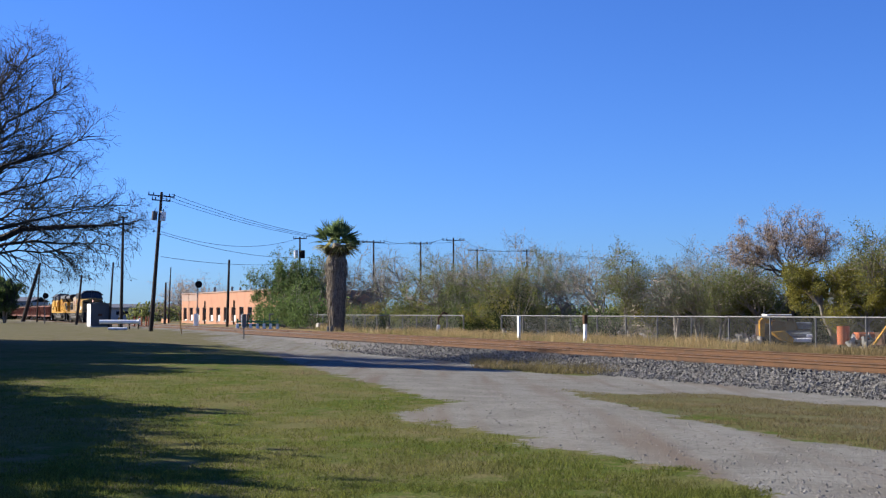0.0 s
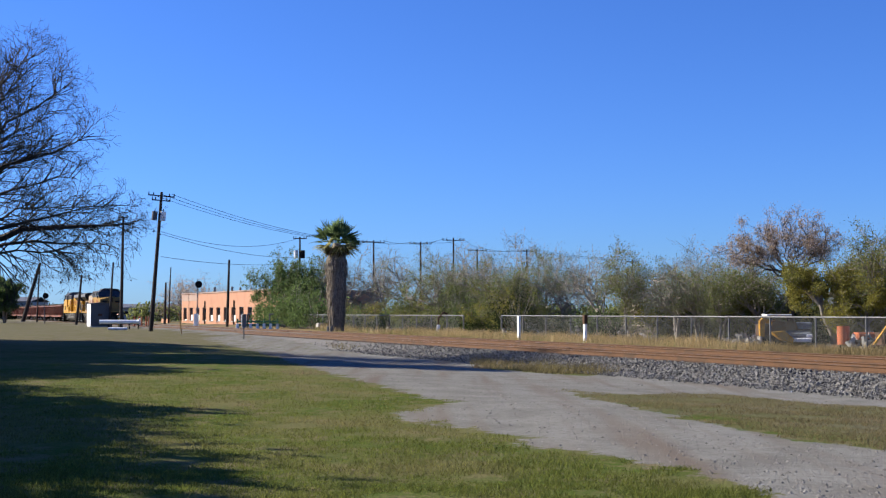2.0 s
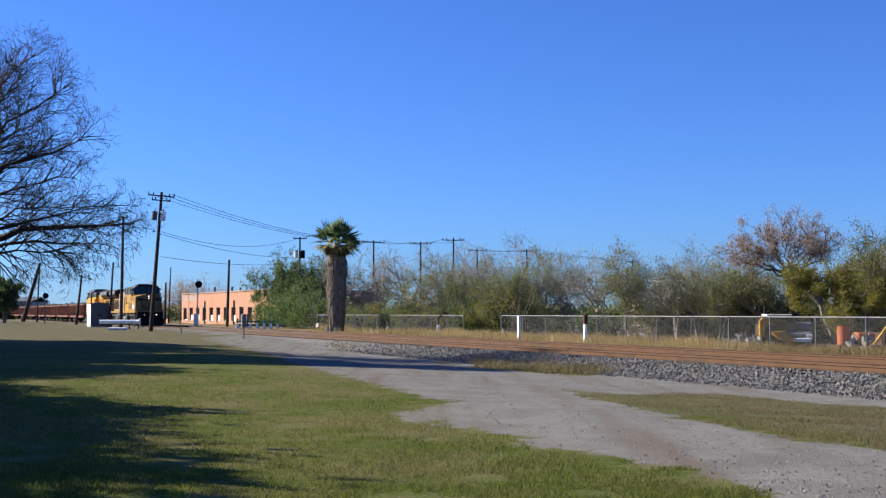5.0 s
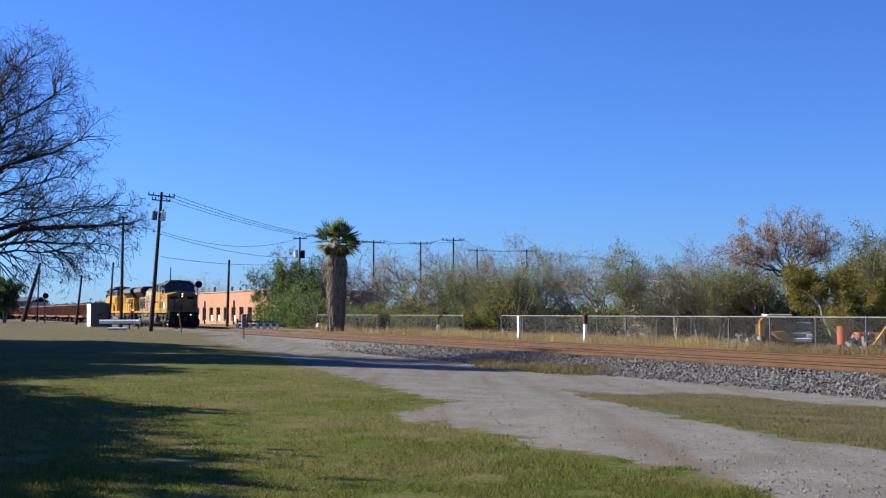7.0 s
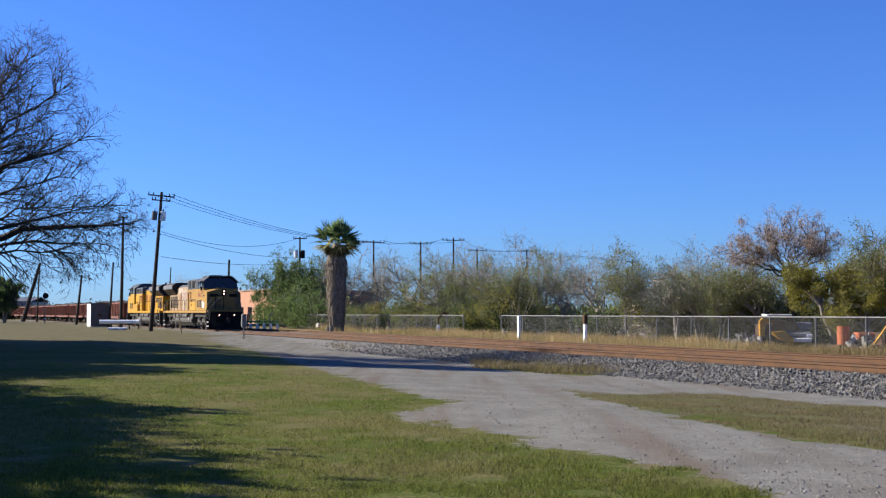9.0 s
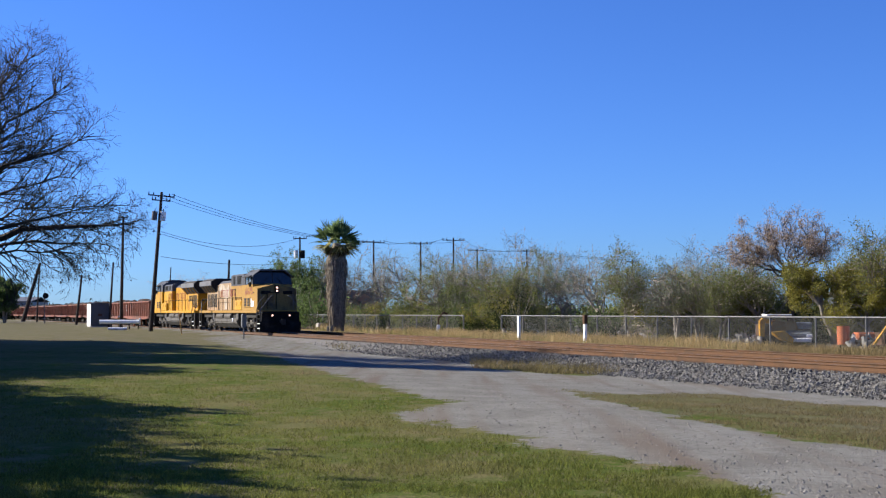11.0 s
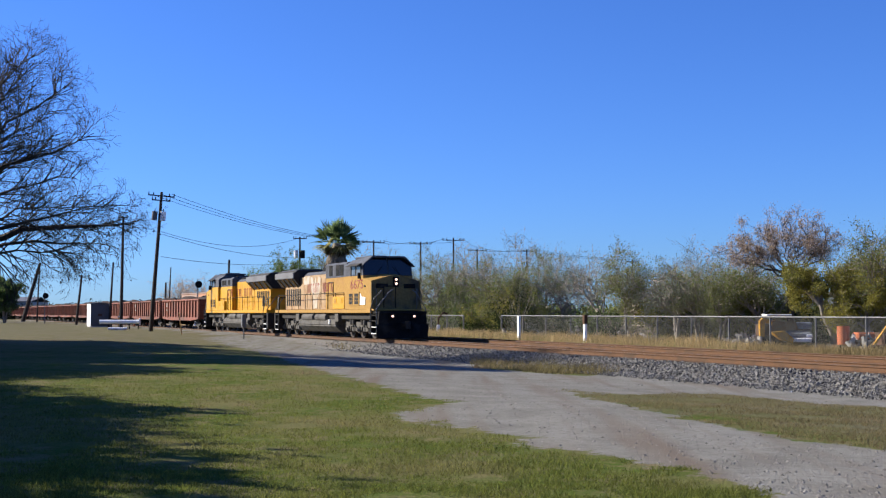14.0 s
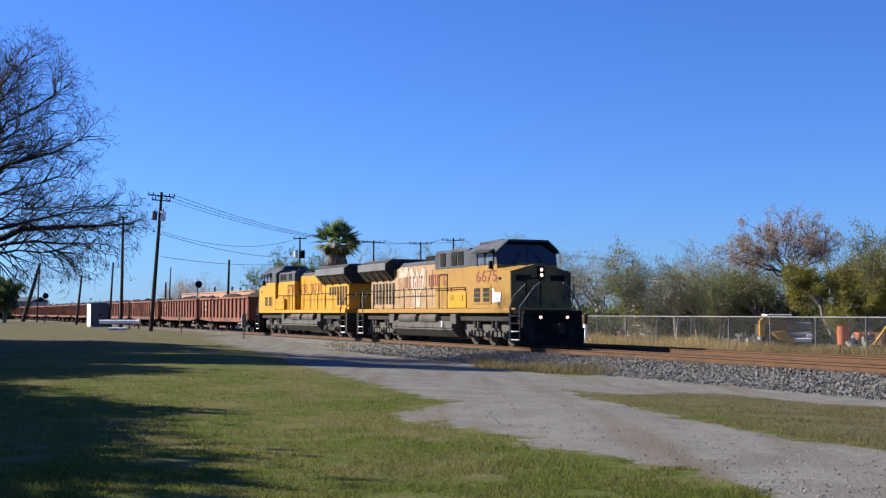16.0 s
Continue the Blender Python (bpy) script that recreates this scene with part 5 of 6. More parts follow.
def loco_truck(parent, x0):
    """Three-axle truck with cast side frames, springs and brake gear."""
    bm = nb()
    box(bm, (x0 - 2.5, -0.55, 0.62), (x0 + 2.5, 0.55, 0.95))
    tr = part("truck", bm, "underframe", parent, "three-axle truck with light grey side frames")
    for y in (-1.0, 1.0):
        bm = nb()
        a, b = sorted((y - 0.07, y + 0.07))
        top, bot = 1.26, 0.7
        prism(bm, [(x0 - 2.6, 0.78), (x0 - 2.45, 0.62), (x0 - 2.1, 0.34), (x0 - 1.6, 0.34), (x0 - 1.45, bot), (x0 - 0.4, bot), (x0 - 0.26, 0.34), (x0 + 0.26, 0.34), (x0 + 0.4, bot), (x0 + 1.45, bot), (x0 + 1.6, 0.34), (x0 + 2.1, 0.34), (x0 + 2.45, 0.62), (x0 + 2.6, 0.78), (x0 + 2.5, 1.12), (x0 + 1.5, top), (x0 + 1.0, 1.0), (x0 - 1.0, 1.0), (x0 - 1.5, top), (x0 - 2.5, 1.12)], "y", a, b)
        part("side_frame", bm, "truck", tr)
        o = -1 if y < 0 else 1
        for dx in (-1.85, 0.0, 1.85):
            bm = nb()
            box(bm, (x0 + dx - 0.2, y + 0.06 * o - 0.1, 0.36), (x0 + dx + 0.2, y + 0.06 * o + 0.1, 0.7), 0.03)
            tube(bm, (x0 + dx, y + 0.1 * o, 0.53), (x0 + dx, y + 0.24 * o, 0.53), 0.13, 0.11, 10)
            part("journal_box", bm, "truck", tr)
        for dx in (-1.15, -0.75, 0.75, 1.15):
            bm = nb()
            tube(bm, (x0 + dx, y + 0.14 * o, 0.8), (x0 + dx, y + 0.14 * o, 1.3), 0.12, 0.12, 10)
            box(bm, (x0 + dx - 0.14, y + 0.02 * o - 0.05, 0.42), (x0 + dx + 0.14, y + 0.02 * o + 0.05, 0.66))
            part("brake_cylinder", bm, "truck", tr)
    for dx in (-1.85, 0.0, 1.85):
        WHEELS.append(wheelset(tr, x0 + dx))
    return tr


def handrail(parent, points, posts, mat, base=1.72):
    """A rail along points with posts standing on the walkway."""
    bm = bars(nb(), points, 0.022, 6)
    r = part("handrail", bm, mat, parent)
    for p in posts:
        part("stanchion", tube(nb(), (p[0], p[1], base), p, 0.022, 0.022, 6), mat, r)
    return r


def locomotive(paint, label, number, old):
    t = thing("locomotive", Matrix.Identity(4), label, "locomotive", "locomotives of the train")
    rail_mat = "black"
    # frame, walkway, tank
    part("underframe", box(nb(), (-21.4, -1.3, 1.12), (-0.9, 1.3, 1.5), 0.03), "underframe", t)
    part("walkway", box(nb(), (-21.2, -1.53, 1.5), (-1.9, 1.53, 1.72), 0.02), paint, t)
    bm = nb()
    prism(bm, [(-1.45, 1.12), (-1.5, 0.72), (-1.05, 0.3), (1.05, 0.3), (1.5, 0.72), (1.45, 1.12)], "x", -15.75, -8.1)
    bmesh.ops.bevel(bm, geom=list(bm.edges), offset=0.06, segments=2, affect="EDGES")
    tank = part("fuel_tank", bm, "truck", t, "light grey fuel tank under the frame")
    part("filler", box(nb(), (-9.3, -1.54, 0.8), (-9.14, -1.44, 1.1), 0.02), "white", tank)
    for y in (-1.28, 1.28):
        for a, b in ((-10.0, -12.1), (-12.6, -14.9)):
            bm = nb()
            tube(bm, (a, y, 1.22), (b, y, 1.22), 0.27, 0.27, 16)
            tube(bm, (a, y, 1.22), (a + 0.1, y, 1.22), 0.27, 0.14, 16)
            tube(bm, (b, y, 1.22), (b - 0.1, y, 1.22), 0.27, 0.14, 16)
            part("air_reservoir", bm, "truck", t)
        for a in (-8.0, -16.0):
            part("equipment_box", box(nb(), (a - 0.35, y - 0.2, 0.95), (a + 0.35, y + 0.2, 1.45), 0.03), "truck", t)
    for x in (-5.0, -18.3):
        loco_truck(t, x)
    # cab: painted below the windows, grey above
    cab = part("cab", prism(nb(), [(-1.54, 1.724), (-1.54, 3.68), (1.54, 3.68), (1.54, 1.724)], "x", -6.3, -3.15), paint, t, "wide cab with dark windscreen")
    bm = nb()
    sec = [(-1.54, 3.684), (-1.54, 4.32), (-0.98, 4.8), (0.98, 4.8), (1.54, 4.32), (1.54, 3.684)]
    f0 = [bm.verts.new((-3.15 - 0.2 * (z - 3.684), y, z)) for y, z in sec]
    f1 = [bm.verts.new((-6.5, y, z - (0.12 if z > 4.5 else 0))) for y, z in sec]
    for i in range(6):
        bm.faces.new((f0[i], f0[(i + 1) % 6], f1[(i + 1) % 6], f1[i]))
    bm.faces.new(f0[::-1])
    bm.faces.new(f1)
    bmesh.ops.recalc_face_normals(bm, faces=bm.faces)
    part("cab_roof", bm, "grey_roof", cab)
    part("roof_cap", box(nb(), (-6.3, -0.9, 4.72), (-3.9, 0.9, 4.86), 0.05), "grey_roof", cab)
    # windscreen: two dark raked panes that fill the front above the nose
    bm = nb()
    for o in (-1, 1):
        prof = [(y, z, 0.2 * (z - 3.72)) for y, z in ((1.47, 3.72), (1.47, 4.3), (0.95, 4.72), (0.04, 4.72), (0.04, 3.72))]
        back = [bm.verts.new((-3.17 - dx, y * o, z)) for y, z, dx in prof]
        face = [bm.verts.new((-3.11 - dx, y * o, z)) for y, z, dx in prof]
        for i in range(5):
            bm.faces.new((back[i], back[(i + 1) % 5], face[(i + 1) % 5], face[i]))
        bm.faces.new(face)
        bm.faces.new(back[::-1])
    bmesh.ops.recalc_face_normals(bm, faces=bm.faces)
    scr = part("windscreen", bm, "glass_dark", cab, "dark raked windscreen panes")
    for o in (-1, 1):
        part("wiper", bars(nb(), [(-3.08, 0.75 * o, 3.74), (-3.1, 0.35 * o, 4.25)], 0.014), "black", scr)
    part("visor", prism(nb(), [(-1.56, 4.34), (-1.0, 4.82), (1.0, 4.82), (1.56, 4.34), (1.56, 4.28), (0.97, 4.73), (-0.97, 4.73), (-1.56, 4.28)], "x", -3.6, -3.0), "grey_roof", cab)
    for y in (-1.0, 1.0):
        o = -1 if y < 0 else 1
        bm = nb()
        a, b = sorted((1.552 * o, 1.52 * o))
        box(bm, (-5.15, a, 3.72), (-3.5, b, 4.3))
        sw = part("side_window", bm, "cab_glass", cab, "sliding side window, sky light put into its grey-blue")
        for x in (-5.15, -4.35, -3.5):
            part("window_frame", box(nb(), (x - 0.035, 1.555 * o - 0.025, 3.69), (x + 0.035, 1.555 * o + 0.025, 4.33)), "underframe", sw)
        part("mirror", box(nb(), (-3.75, 1.62 * o - 0.06, 3.5), (-3.6, 1.62 * o + 0.1, 3.85), 0.02), "black", cab)
        part("awning", prism(nb(), [(1.54 * o, 4.34), (1.54 * o, 4.4), (1.82 * o, 4.26), (1.82 * o, 4.23)], "x", -5.3, -3.4), "underframe", cab)
        frame_board = part("louvre", box(nb(), (-5.55, 1.555 * o - 0.02, 1.92), (-3.72, 1.555 * o + 0.02, 2.74), 0.01), paint, cab)
        for x in (-5.12, -4.16):
            for k in range(2):
                part("slat", box(nb(), (x - 0.31 + 0.33 * k, 1.572 * o - 0.02, 2.02), (x - 0.03 + 0.33 * k, 1.572 * o + 0.02, 2.64)), "underframe", frame_board)
            for k in range(2):
                part("cross_slat", box(nb(), (x - 0.33, 1.583 * o - 0.02, 2.2 + 0.22 * k), (x + 0.32, 1.583 * o + 0.02, 2.225 + 0.22 * k)), paint, frame_board)
        part("step_light", box(nb(), (-3.0, 1.53 * o - 0.04, 3.0), (-2.75, 1.53 * o + 0.04, 3.1), 0.02), "underframe", cab)
        if old:
            part("paper_patch", prism(nb(), [(-3.62, 1.98), (-3.62, 2.62), (-3.5, 2.6), (-3.38, 2.44), (-2.75, 2.4), (-2.8, 1.98)], "y", *sorted((1.535 * o, 1.556 * o))), "white", cab, "peeling white patch")
    # nose, its top plates sloping to both sides
    bm = nb()
    back = [(-1.538, 1.724), (-1.538, 3.5), (-0.4, 3.78), (0.4, 3.78), (1.538, 3.5), (1.538, 1.724)]
    front = [(-1.5, 1.724), (-1.5, 3.34), (-0.3, 3.66), (0.3, 3.66), (1.5, 3.34), (1.5, 1.724)]
    r0 = [bm.verts.new((-3.152, y, z)) for y, z in back]
    r1 = [bm.verts.new((-1.95 + (0.12 if z < 2 else 0), y, z)) for y, z in front]
    for i in range(6):
        bm.faces.new((r0[i], r0[(i + 1) % 6], r1[(i + 1) % 6], r1[i]))
    # Front face takes the shade-darkened paint; sides and top keep the plain one.
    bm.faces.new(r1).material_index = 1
    bm.faces.new(r0[::-1])
    bmesh.ops.recalc_face_normals(bm, faces=bm.faces)
    nose = part("nose", bm, (paint, "nose"), t, "blunt sloped nose, shade painted into its front")
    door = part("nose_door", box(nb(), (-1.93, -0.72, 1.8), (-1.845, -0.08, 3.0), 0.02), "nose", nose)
    part("door_frame", bars(nb(), [(-1.84, -0.76, 1.8), (-1.85, -0.76, 3.04), (-1.85, -0.04, 3.04), (-1.84, -0.04, 1.8)], 0.025), "black", door)
    part("door_handle", tube(nb(), (-1.83, -0.2, 2.2), (-1.83, -0.2, 2.5), 0.02, None, 6), "steel", door)
    part("headlight_housing", box(nb(), (-2.0, -0.17, 3.0), (-1.84, 0.17, 3.58), 0.03), "black", nose)
    for y in (-0.85, 0.85):
        part("number_board", box(nb(), (-1.98, y - 0.36, 2.92), (-1.87, y + 0.36, 3.18), 0.02), "black", nose)
    for z in (3.18, 3.42):
        part("headlight", tube(nb(), (-1.85, 0, z), (-1.80, 0, z), 0.075, 0.07, 14), "lamp" if old else "glass_dark", nose, "twin sealed-beam headlight")
    for y in (-1.25, 1.25):
        part("nose_grab_iron", bars(nb(), [(-1.8, y, 1.75), (-1.76, y, 2.1), (-1.78, y, 2.85), (-1.88, y, 2.9)], 0.022), "steel", nose)
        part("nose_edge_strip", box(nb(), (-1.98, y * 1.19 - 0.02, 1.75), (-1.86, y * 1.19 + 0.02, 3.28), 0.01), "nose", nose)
    part("anticlimber", box(nb(), (-1.9, -1.5, 1.63), (-1.5, 1.5, 1.73), 0.02), paint, nose)
    # platform, pilot, plough
    part("platform", box(nb(), (-1.95, -1.45, 1.44), (-0.75, 1.45, 1.6), 0.03), "black", t)
    bm = nb()
    prism(bm, [(-1.45, 1.44), (-1.5, 0.55), (-1.4, 0.1), (1.4, 0.1), (1.5, 0.55), (1.45, 1.44)], "x", -1.1, -0.85)
    pil = part("pilot", bm, "black", t, "black pilot plate with snow plough")
    bm = nb()
    lo = [bm.verts.new(p) for p in ((-0.85, -1.55, 0.08), (-0.42, -0.3, 0.08), (-0.42, 0.3, 0.08), (-0.85, 1.55, 0.08))]
    hi = [bm.verts.new(p) for p in ((-0.85, -1.6, 0.86), (-0.7, -0.3, 0.72), (-0.7, 0.3, 0.72), (-0.85, 1.6, 0.86))]
    for i in range(3):
        bm.faces.new((lo[i], lo[i + 1], hi[i + 1], hi[i]))
    bm.faces.new(hi[::-1])
    bm.faces.new(lo)
    bm.faces.new((lo[3], lo[0], hi[0], hi[3]))
    bmesh.ops.recalc_face_normals(bm, faces=bm.faces)
    part("snow_plough", bm, "black", pil)
    for y in (-0.66, 0.66):
        h = part("ditch_light_housing", box(nb(), (-0.86, y - 0.17, 1.14), (-0.74, y + 0.17, 1.5), 0.03), "black", pil)
        part("ditch_light", tube(nb(), (-0.745, y, 1.32), (-0.70, y, 1.32), 0.065, 0.06, 14), "lamp" if old else "glass_dark", h)
    for x, o in ((-0.85, 1), (-21.4, -1)):
        bm = box(nb(), (min(x, x + 0.7 * o), -0.12, 0.72), (max(x, x + 0.7 * o), 0.12, 0.98), 0.03)
        tube(bm, (x + 0.75 * o, 0, 0.62), (x + 0.75 * o, 0, 1.05), 0.16, 0.16, 10)
        part("coupler", bm, "underframe", t)
        for k in (-0.45, 0.3, 0.55):
            part("air_hose", bars(nb(), [(x + 0.05 * o, k, 0.95), (x + 0.35 * o, k, 0.6), (x + 0.5 * o, k * 0.7, 0.45)], 0.03), "black", t)
    part("rear_plate", box(nb(), (-21.45, -1.5, 0.35), (-21.2, 1.5, 1.5), 0.03), "underframe", t)
    # corner steps and handrails
    for x, o in ((-1.5, 1), (-20.75, -1)):
        for y in (-1.3, 1.3):
            st = part("steps", box(nb(), (x - 0.4, y - 0.2, 0.32), (x + 0.4, y + 0.2, 0.37)), "underframe", t)
            for z in (0.68, 1.04, 1.36):
                part("tread", box(nb(), (x - 0.4, y - 0.2, z), (x + 0.4, y + 0.2, z + 0.04)), "underframe", st)
            for z in (0.325, 0.685):
                part("tread_edge", box(nb(), (x - 0.38, y * 1.158 - 0.01, z), (x + 0.38, y * 1.158 + 0.01, z + 0.045)), "white", st, "white-painted tread edge")
            for dx in (-0.42, 0.42):
                part("step_side", box(nb(), (x + dx - 0.02, y - 0.2, 0.32), (x + dx + 0.02, y + 0.2, 1.5)), "underframe", st)
            yy = 1.5 if y > 0 else -1.5
            part("grab_rail", bars(nb(), [(x + 0.42 * o, yy, 0.4), (x + 0.42 * o, yy, 1.75), (x + 0.6 * o, yy * 0.55, 2.68), (x + 0.6 * o, yy * 0.38, 2.82)], 0.032), "steel", st)
            part("grab_rail", bars(nb(), [(x - 0.42 * o, yy * 1.03, 0.4), (x - 0.42 * o, yy * 1.03, 1.75), (x - 0.1 * o, yy * 0.98, 2.3), (x + 0.42 * o, yy * 0.8, 2.75)], 0.03), "steel", st)
    # auxiliary cabinet behind the cab
    aux = part("auxiliary_cabinet", box(nb(), (-10.4, -1.36, 1.724), (-6.304, 1.36, 3.68), 0.02), paint, t)
    up = 4.6 if old else 4.36
    part("upper_cabinet", prism(nb(), [(-1.36, 3.684), (-1.36, up - 0.12), (-1.22, up), (1.22, up), (1.36, up - 0.12), (1.36, 3.684)], "x", -10.4, -6.504), "grey_roof", aux)
    for o in (-1, 1):
        for x in (-9.4, -8.1, -7.35):
            part("vent", box(nb(), (x - 0.3, 1.365 * o - 0.02, 3.8), (x + 0.3, 1.365 * o + 0.02, up - 0.15)), "black", aux)
        bb = part("battery_box", box(nb(), (-8.5, o * 1.45 - 0.1, 1.74), (-6.4, o * 1.45 + 0.1, 2.5), 0.02), "yellow_new", aux, "bright yellow battery box")
        for x in (-8.0, -6.9):
            part("vent_plate", box(nb(), (x - 0.17, 1.56 * o - 0.015, 2.1), (x + 0.17, 1.56 * o + 0.015, 2.38)), "machine", bb)
        part("door_frame", bars(nb(), [(-9.9, 1.37 * o, 1.75), (-9.9, 1.37 * o, 3.4), (-8.9, 1.37 * o, 3.4), (-8.9, 1.37 * o, 1.75)], 0.03), "underframe", aux)
    # engine hood with doors
    aged = "yellow_bleached" if old else paint
    hood = part("engine_hood", box(nb(), (-16.0, -1.0, 1.724), (-10.404, 1.0, 4.0), 0.03), aged, t)
    part("hood_roof", prism(nb(), [(-1.0, 4.004), (-0.75, 4.22), (0.75, 4.22), (1.0, 4.004)], "x", -16.0, -10.404), "grey_roof", hood)
    part("exhaust_stack", box(nb(), (-13.6, -0.5, 4.22), (-12.5, 0.5, 4.5), 0.04), "black", hood)
    part("roof_hatch", box(nb(), (-12.2, -0.7, 4.22), (-10.8, 0.7, 4.36), 0.03), "black", hood)
    for o in (-1, 1):
        for k in range(7):
            x = -15.6 + 0.74 * k
            d = part("hood_door", box(nb(), (x - 0.33, 1.005 * o - 0.012, 1.9), (x + 0.33, 1.005 * o + 0.012, 3.75)), aged, hood)
            part("latch", box(nb(), (x + 0.2, 1.02 * o - 0.015, 2.7), (x + 0.26, 1.02 * o + 0.015, 2.85)), "underframe", d)
    # radiator end
    rad = part("radiator_hood", box(nb(), (-20.4, -1.0, 1.724), (-16.004, 1.0, 3.9), 0.03), aged, t)
    x0, x1 = (-21.2, -16.9) if old else (-20.9, -15.4)
    wing = part("radiator", prism(nb(), [(-1.004, 3.3), (-1.48, 3.84), (-1.48, 4.2), (-1.22, 4.42), (1.22, 4.42), (1.48, 4.2), (1.48, 3.84), (1.004, 3.3)], "x", x0, x1), "underframe", rad, "dark flared radiator wings")
    part("radiator_top", prism(nb(), [(-1.2, 4.424), (-1.0, 4.5), (1.0, 4.5), (1.2, 4.424)], "x", x0 + 0.1, x1 - 0.1), "grey_roof", wing)
    for o in (-1, 1):
        part("radiator_band", box(nb(), (x0 - 0.04, 1.505 * o - 0.035, 3.86), (x1 + 0.04, 1.505 * o + 0.035, 4.27), 0.015), "radiator_band", wing, "light grey band along the wing")
        for k in range(4):
            f = x1 - 0.5 - (x1 - x0 - 1.2) * k / 3
            part("brace", bars(nb(), [(f, 1.03 * o, 3.26), (f, 1.5 * o, 3.84)], 0.035), paint, rad)
        for k in range(7):
            x = -19.9 + 0.5 * k
            part("grille", box(nb(), (x - 0.13, 1.01 * o - 0.02, 2.0 + (0.62 if not old and k > 3 else 0.0)), (x + 0.13, 1.01 * o + 0.02, 3.15)), "underframe", rad)
    # walkway rails
    for o in (-1, 1):
        xs = [-20.3 + 1.52 * k for k in range(10)]
        handrail(t, [(-20.3, 1.48 * o, 2.72), (-6.6, 1.48 * o, 2.72)], [(x, 1.48 * o, 2.72) for x in xs], rail_mat)
    handrail(t, [(-21.1, -1.4, 2.6), (-21.1, 1.4, 2.6)], [(-21.1, y, 2.6) for y in (-1.4, -0.5, 0.5, 1.4)], rail_mat)
    # the name as plain bars, the number on the cab
    rng = random.Random(3)
    for o in (-1, 1):
        for i in range(12):
            if i == 5:
                continue
            x = -15.1 + 0.52 * i
            out = 1.019 if x < -10.8 else 1.362
            bm = nb()
            y0, y1 = sorted((out * o, (out + 0.013) * o))
            kind = i % 3
            box(bm, (x, y0, 2.85), (x + 0.1, y1, 3.45))
            if kind != 1:
                box(bm, (x + 0.24, y0, 2.85), (x + 0.33, y1, 3.45 if kind == 0 else 3.15))
            if kind != 0:
                box(bm, (x + 0.1, y0 + 0.001, 3.33), (x + 0.28, y1 - 0.001, 3.45))
            part("lettering_bar", bm, "red", hood if out < 1.2 else aux)
        if old:
            bm = nb()
            y0, y1 = (1.019 * o, 1.028 * o) if o > 0 else (1.028 * o, 1.019 * o)
            prism(bm, [(-13.95, 1.8), (-13.15, 1.8), (-13.1, 2.5), (-12.75, 2.75), (-12.45, 3.75), (-12.85, 3.9), (-13.2, 3.3), (-13.5, 3.9), (-13.8, 3.35), (-14.1, 3.85), (-14.6, 3.9), (-14.35, 3.0), (-14.0, 2.6)], "y", y0, y1)
            part("faded_patch", bm, "faded_white", hood, "bleached whitish patch where an emblem was")
            bm = nb()
            prism(bm, [(-16.0, 3.4), (-14.9, 3.4), (-14.7, 3.95), (-16.0, 3.95)], "y", *sorted((1.0195 * o, 1.0265 * o)))
            part("faded_patch", bm, "faded_white", hood, "bleached whitish patch of paint")
    if number:
        for o, turn in ((-1, 0), (1, 180)):
            lettering(number, 0.95, pose(-4.2, 1.546 * o, 2.93, 90, 0, turn) @ Matrix.Diagonal((1.18, 0.78, 1, 1)), "red", cab, "road_number")
    # horn, antenna, roof bits
    part("horn", bars(nb(), [(-9.0, 0.5, up - 0.02), (-9.0, 0.5, up + 0.16), (-8.6, 0.5, up + 0.18)], 0.05), "black", t)
    part("antenna_plate", box(nb(), (-5.6, -0.5, 4.85), (-4.7, 0.5, 4.92), 0.02), "black", t)
    part("air_conditioner", box(nb(), (-7.6, -0.5, up - 0.01), (-6.7, 0.5, up + 0.14), 0.04), "grey_roof", t)
    return t


LOCO_A = locomotive("yellow_old", "weathered faded yellow diesel locomotive with lit headlights", "6675", True)
LOCO_B = locomotive("yellow_new", "bright yellow diesel locomotive coupled backwards behind the leader", "", False)


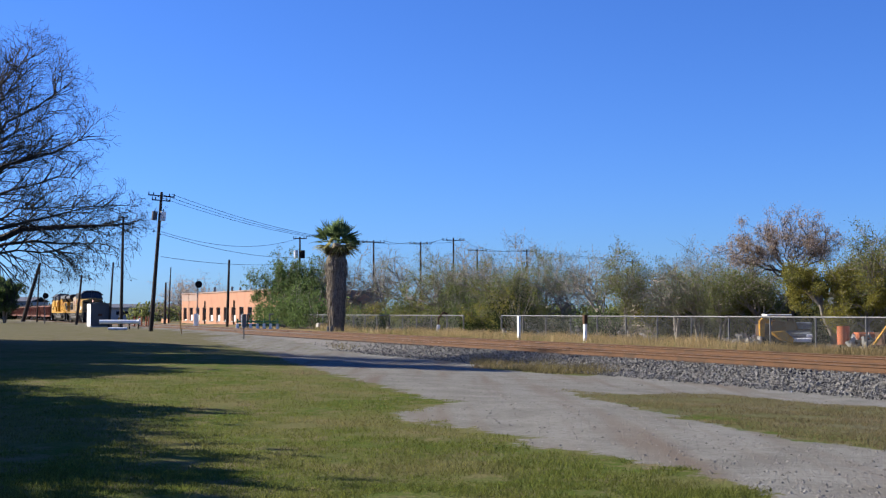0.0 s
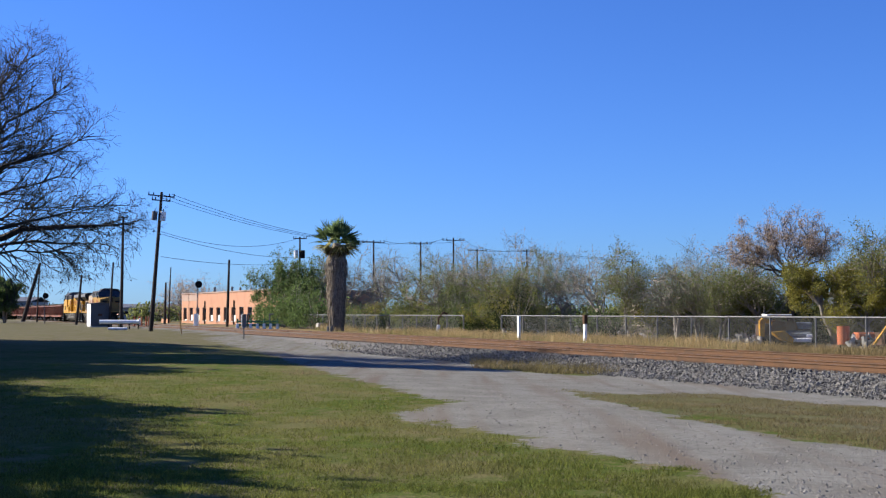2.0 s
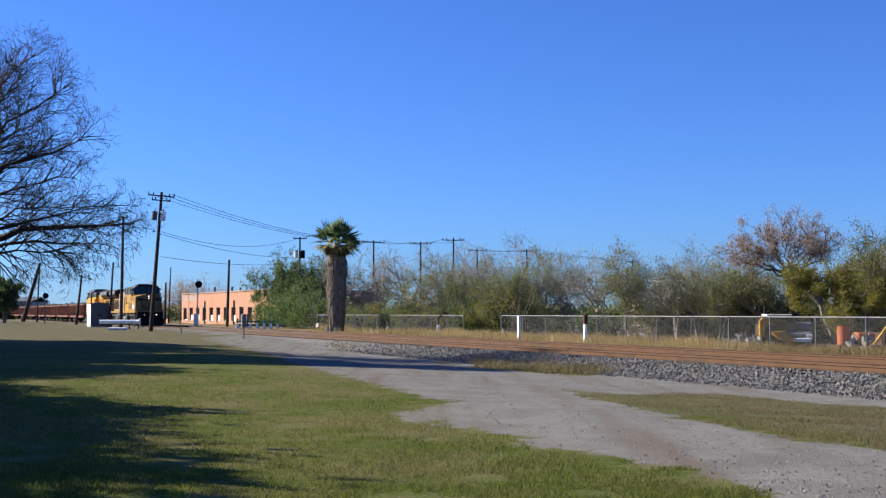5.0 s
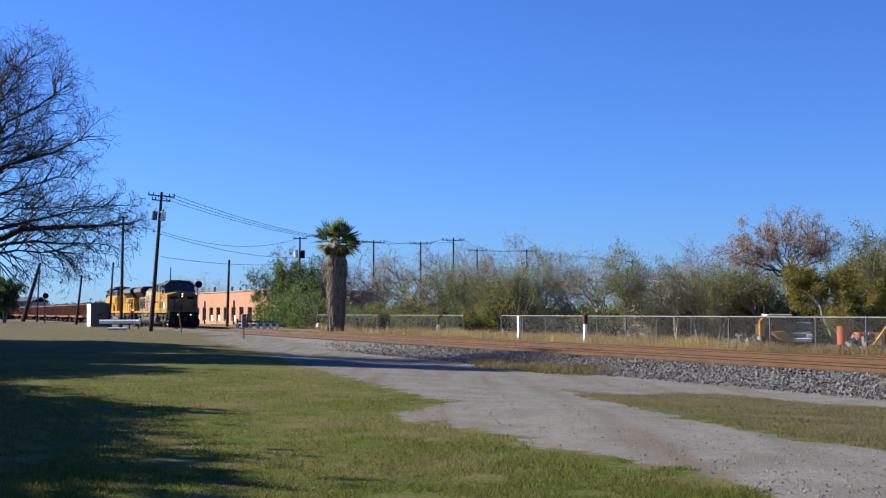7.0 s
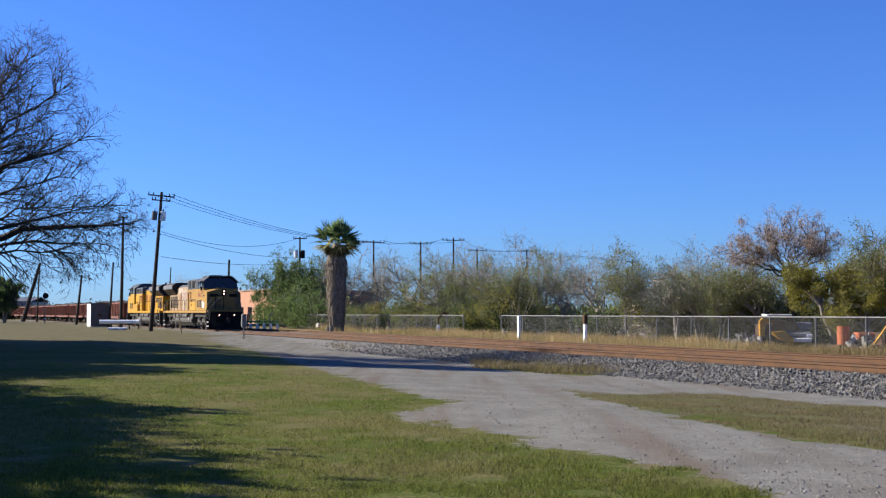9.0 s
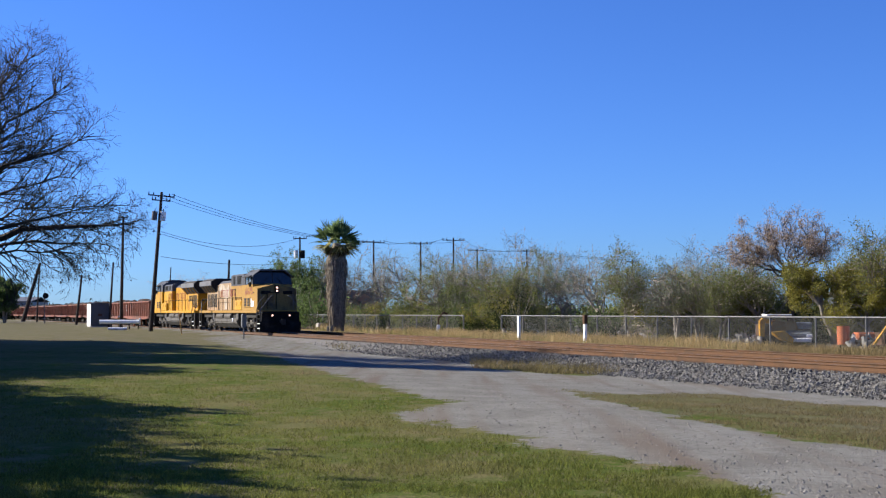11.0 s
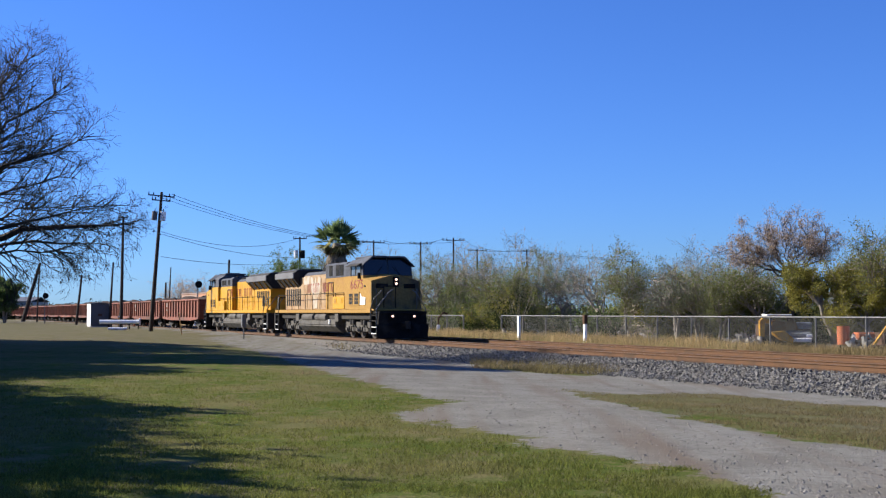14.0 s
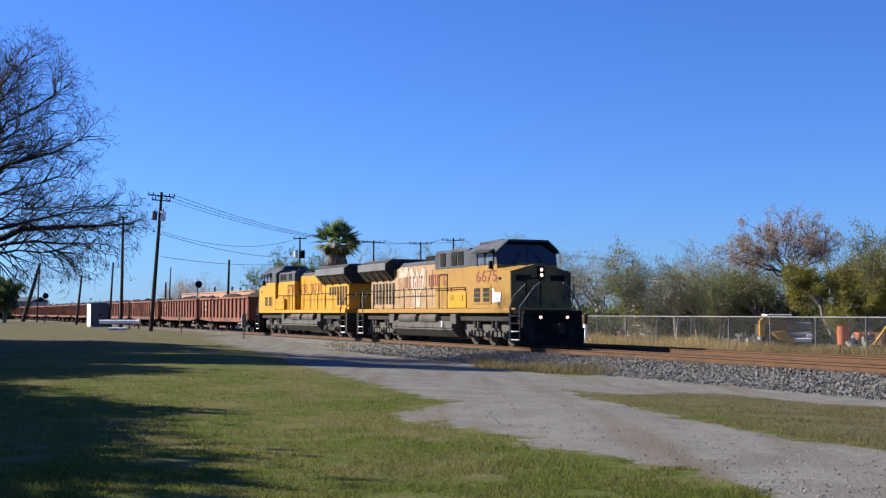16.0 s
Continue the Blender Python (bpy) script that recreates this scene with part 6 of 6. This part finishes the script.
def gondola(seed):
    """An open ribbed gondola, loaded above its sides with dark scrap."""
    rng = np.random.default_rng(seed)
    t = thing("gondola", Matrix.Identity(4), "oxide-red ribbed open gondola heaped with dark scrap", "freight car", "gondolas of the train")
    L0, L1, top = -0.75, -17.25, 2.75
    bm = nb()
    for y in (-1.42, 1.36):
        box(bm, (L1, y, 0.95), (L0, y + 0.06, top))
    box(bm, (L1, -1.36, 0.95), (L0, 1.36, 1.05))
    for x in (L1, L0 - 0.06):
        box(bm, (x, -1.36, 1.05), (x + 0.06, 1.36, top))
    body = part("body", bm, "oxide", t)
    for y in (-1.47, 1.47):
        part("top_chord", box(nb(), (L1 - 0.04, y - 0.08, top - 0.1), (L0 + 0.04, y + 0.08, top + 0.04), 0.02), "oxide", body)
        part("side_sill", prism(nb(), [(L1, 0.95), (L1, 1.12), (L0, 1.12), (L0, 0.95), (L0 - 3.2, 0.8), (L1 + 3.2, 0.8)], "y", y - 0.06, y + 0.06), "oxide", body)
        for k in range(14):
            x = L1 + 0.12 + (L0 - L1 - 0.24) * k / 13
            o = 1 if y > 0 else -1
            part("rib", prism(nb(), [(x - 0.09, 1.42 * o), (x - 0.06, 1.55 * o), (x + 0.06, 1.55 * o), (x + 0.09, 1.42 * o)], "z", 1.0, top - 0.1), "oxide", body)
        o = 1 if y > 0 else -1
        for k, z in enumerate((2.35, 2.15, 1.75)):
            part("stencil_bar", box(nb(), (L1 + 1.55, 1.425 * o - 0.012, z), (L1 + 2.1 + 0.2 * k, 1.425 * o + 0.012, z + 0.1)), "pale", body)
    for x in (L1 - 0.03, L0 + 0.03):
        for z in (1.5, 2.1):
            part("end_rib", box(nb(), (x - 0.07, -1.4, z), (x + 0.07, 1.4, z + 0.14)), "oxide", body)
        part("end_post", box(nb(), (x - 0.08, -1.5, 1.0), (x + 0.08, -1.3, top)), "oxide", body)
    part("underframe", box(nb(), (L1 + 0.3, -0.35, 0.7), (L0 - 0.3, 0.35, 0.95)), "underframe", t)
    # heap of scrap
    bm = nb()
    nx, ny = 34, 8
    grid = [[None] * (ny + 1) for _ in range(nx + 1)]
    ph = rng.random() * 9
    for i in range(nx + 1):
        for j in range(ny + 1):
            x, y = L1 + 0.1 + (L0 - L1 - 0.2) * i / nx, -1.33 + 2.66 * j / ny
            edge = math.sin(math.pi * j / ny) ** 0.5 * min(1, i / 3, (nx - i) / 3)
            h = 2.35 + edge * (0.40 + 0.30 * math.sin(x * 0.95 + ph) + 0.25 * noise.noise((x * 1.3, y * 1.3, seed)) + 0.12 * rng.random())
            grid[i][j] = bm.verts.new((x, y, h))
    for i in range(nx):
        for j in range(ny):
            bm.faces.new((grid[i][j], grid[i + 1][j], grid[i + 1][j + 1], grid[i][j + 1]))
    for k in range(70):
        x, y = rng.uniform(L1 + 1, L0 - 1), rng.uniform(-1, 1)
        z = 2.4 + 0.35 * rng.random() + 0.25 * math.sin(x * 0.95 + ph)
        a = Vector((x, y, z))
        tube(bm, a, a + Vector(rng.uniform(-0.6, 0.6, 3) * Vector((1, 1, 0.35))), 0.05 + 0.05 * rng.random(), None, 4)
    part("scrap_load", bm, "scrap", t, "heap of dark rusty scrap")
    for x in (-2.9, -15.1):
        tr = part("truck", box(nb(), (x - 0.25, -1.0, 0.45), (x + 0.25, 1.0, 0.75)), "underframe", t)
        for y in (-1.0, 1.0):
            part("side_frame", prism(nb(), [(x - 1.15, 0.62), (x - 1.15, 0.42), (x - 0.7, 0.4), (x - 0.3, 0.2), (x + 0.3, 0.2), (x + 0.7, 0.4), (x + 1.15, 0.42), (x + 1.15, 0.62), (x + 0.5, 0.74), (x - 0.5, 0.74)], "y", y - 0.07, y + 0.07), "underframe", tr)
        for dx in (-0.86, 0.86):
            wheelset(tr, x + dx, 0.86)
    for x, o in ((L0, 1), (L1, -1)):
        part("coupler", box(nb(), (min(x, x + 0.75 * o), -0.13, 0.72), (max(x, x + 0.75 * o), 0.13, 0.98), 0.03), "underframe", t)
        part("ladder", bars(nb(), [(x, -1.55, 0.9), (x, -1.55, 2.7)], 0.02), "oxide", t)
    return t


GONDOLAS = [gondola(k) for k in range(3)]
for k in range(10):
    GONDOLAS.append(copy_thing(GONDOLAS[k % 3], Matrix.Identity(4)))


# ---------- ties, the nearest singly ----------
def ties():
    bm = box(nb(), (-0.115, -1.3, -0.17), (0.115, 1.3, 0.0), 0.012)
    me = bpy.data.meshes.new("tie")
    bm.to_mesh(me)
    bm.free()
    me.materials.append(M["tie"])
    rng = random.Random(4)
    top = RAIL_Z - 0.168
    for line, q0 in ((NEAR_LINE, 0.0), (FAR_LINE, FAR_TRACK)):
        for k in range(150):
            ob = new("tie", me)
            ob.parent = line
            ob.matrix_basis = Matrix.Translation(at(-88 + 0.53 * k, q0 + rng.uniform(-0.04, 0.04), top + rng.uniform(-0.006, 0.0))) @ pose(0, 0, 0, 0, 0, TRACK_TURN + rng.uniform(-1.5, 1.5))
        far = nb()
        for k in range(330):
            p = at(-88.5 - 0.53 * k, q0, top)
            r = bmesh.ops.create_cube(far, size=1.0, matrix=Matrix.Translation((p.x, p.y, p.z - 0.085)) @ pose(0, 0, 0, 0, 0, TRACK_TURN) @ Matrix.Diagonal((0.23, 2.6, 0.17, 1)))
        tagged(part("far_ties", far, "tie", line), kind="stuff")


ties()


# ---------- what moves ----------
FRONT = [(0.0, -183.44), (3.5, -151.96), (7.0, -119.82), (9.0, -102.34), (12.5, -73.78), (14.5, -57.54), (16.0, -44.54)]


def front_at(t):
    return float(np.interp(t, [a for a, _ in FRONT], [b for _, b in FRONT]))


def motions():
    """The train runs along the near track; its front end is at FRONT. The wheels of the locomotives roll."""
    def rows(back, turn=0.0):
        return [(t, Matrix.Translation(at(s - back, 0, RAIL_Z)) @ pose(0, 0, 0, 0, 0, TRACK_TURN + turn)) for t, s in FRONT]
    walk(LOCO_A, rows(0.0))
    walk(LOCO_B, rows(44.6, 180))
    for k, g in enumerate(GONDOLAS):
        walk(g, rows(45.0 + 18.1 * k))
    for i, w in enumerate(WHEELS):
        way = 1 if i < 6 else -1
        place = Matrix.Translation(w.location)
        turns = []
        for k in range(241):
            t = k / 15
            turns.append((t, place @ Matrix.Rotation(way * (front_at(t) - front_at(0)) / 0.53, 4, "Y")))
        walk(w, turns)


motions()
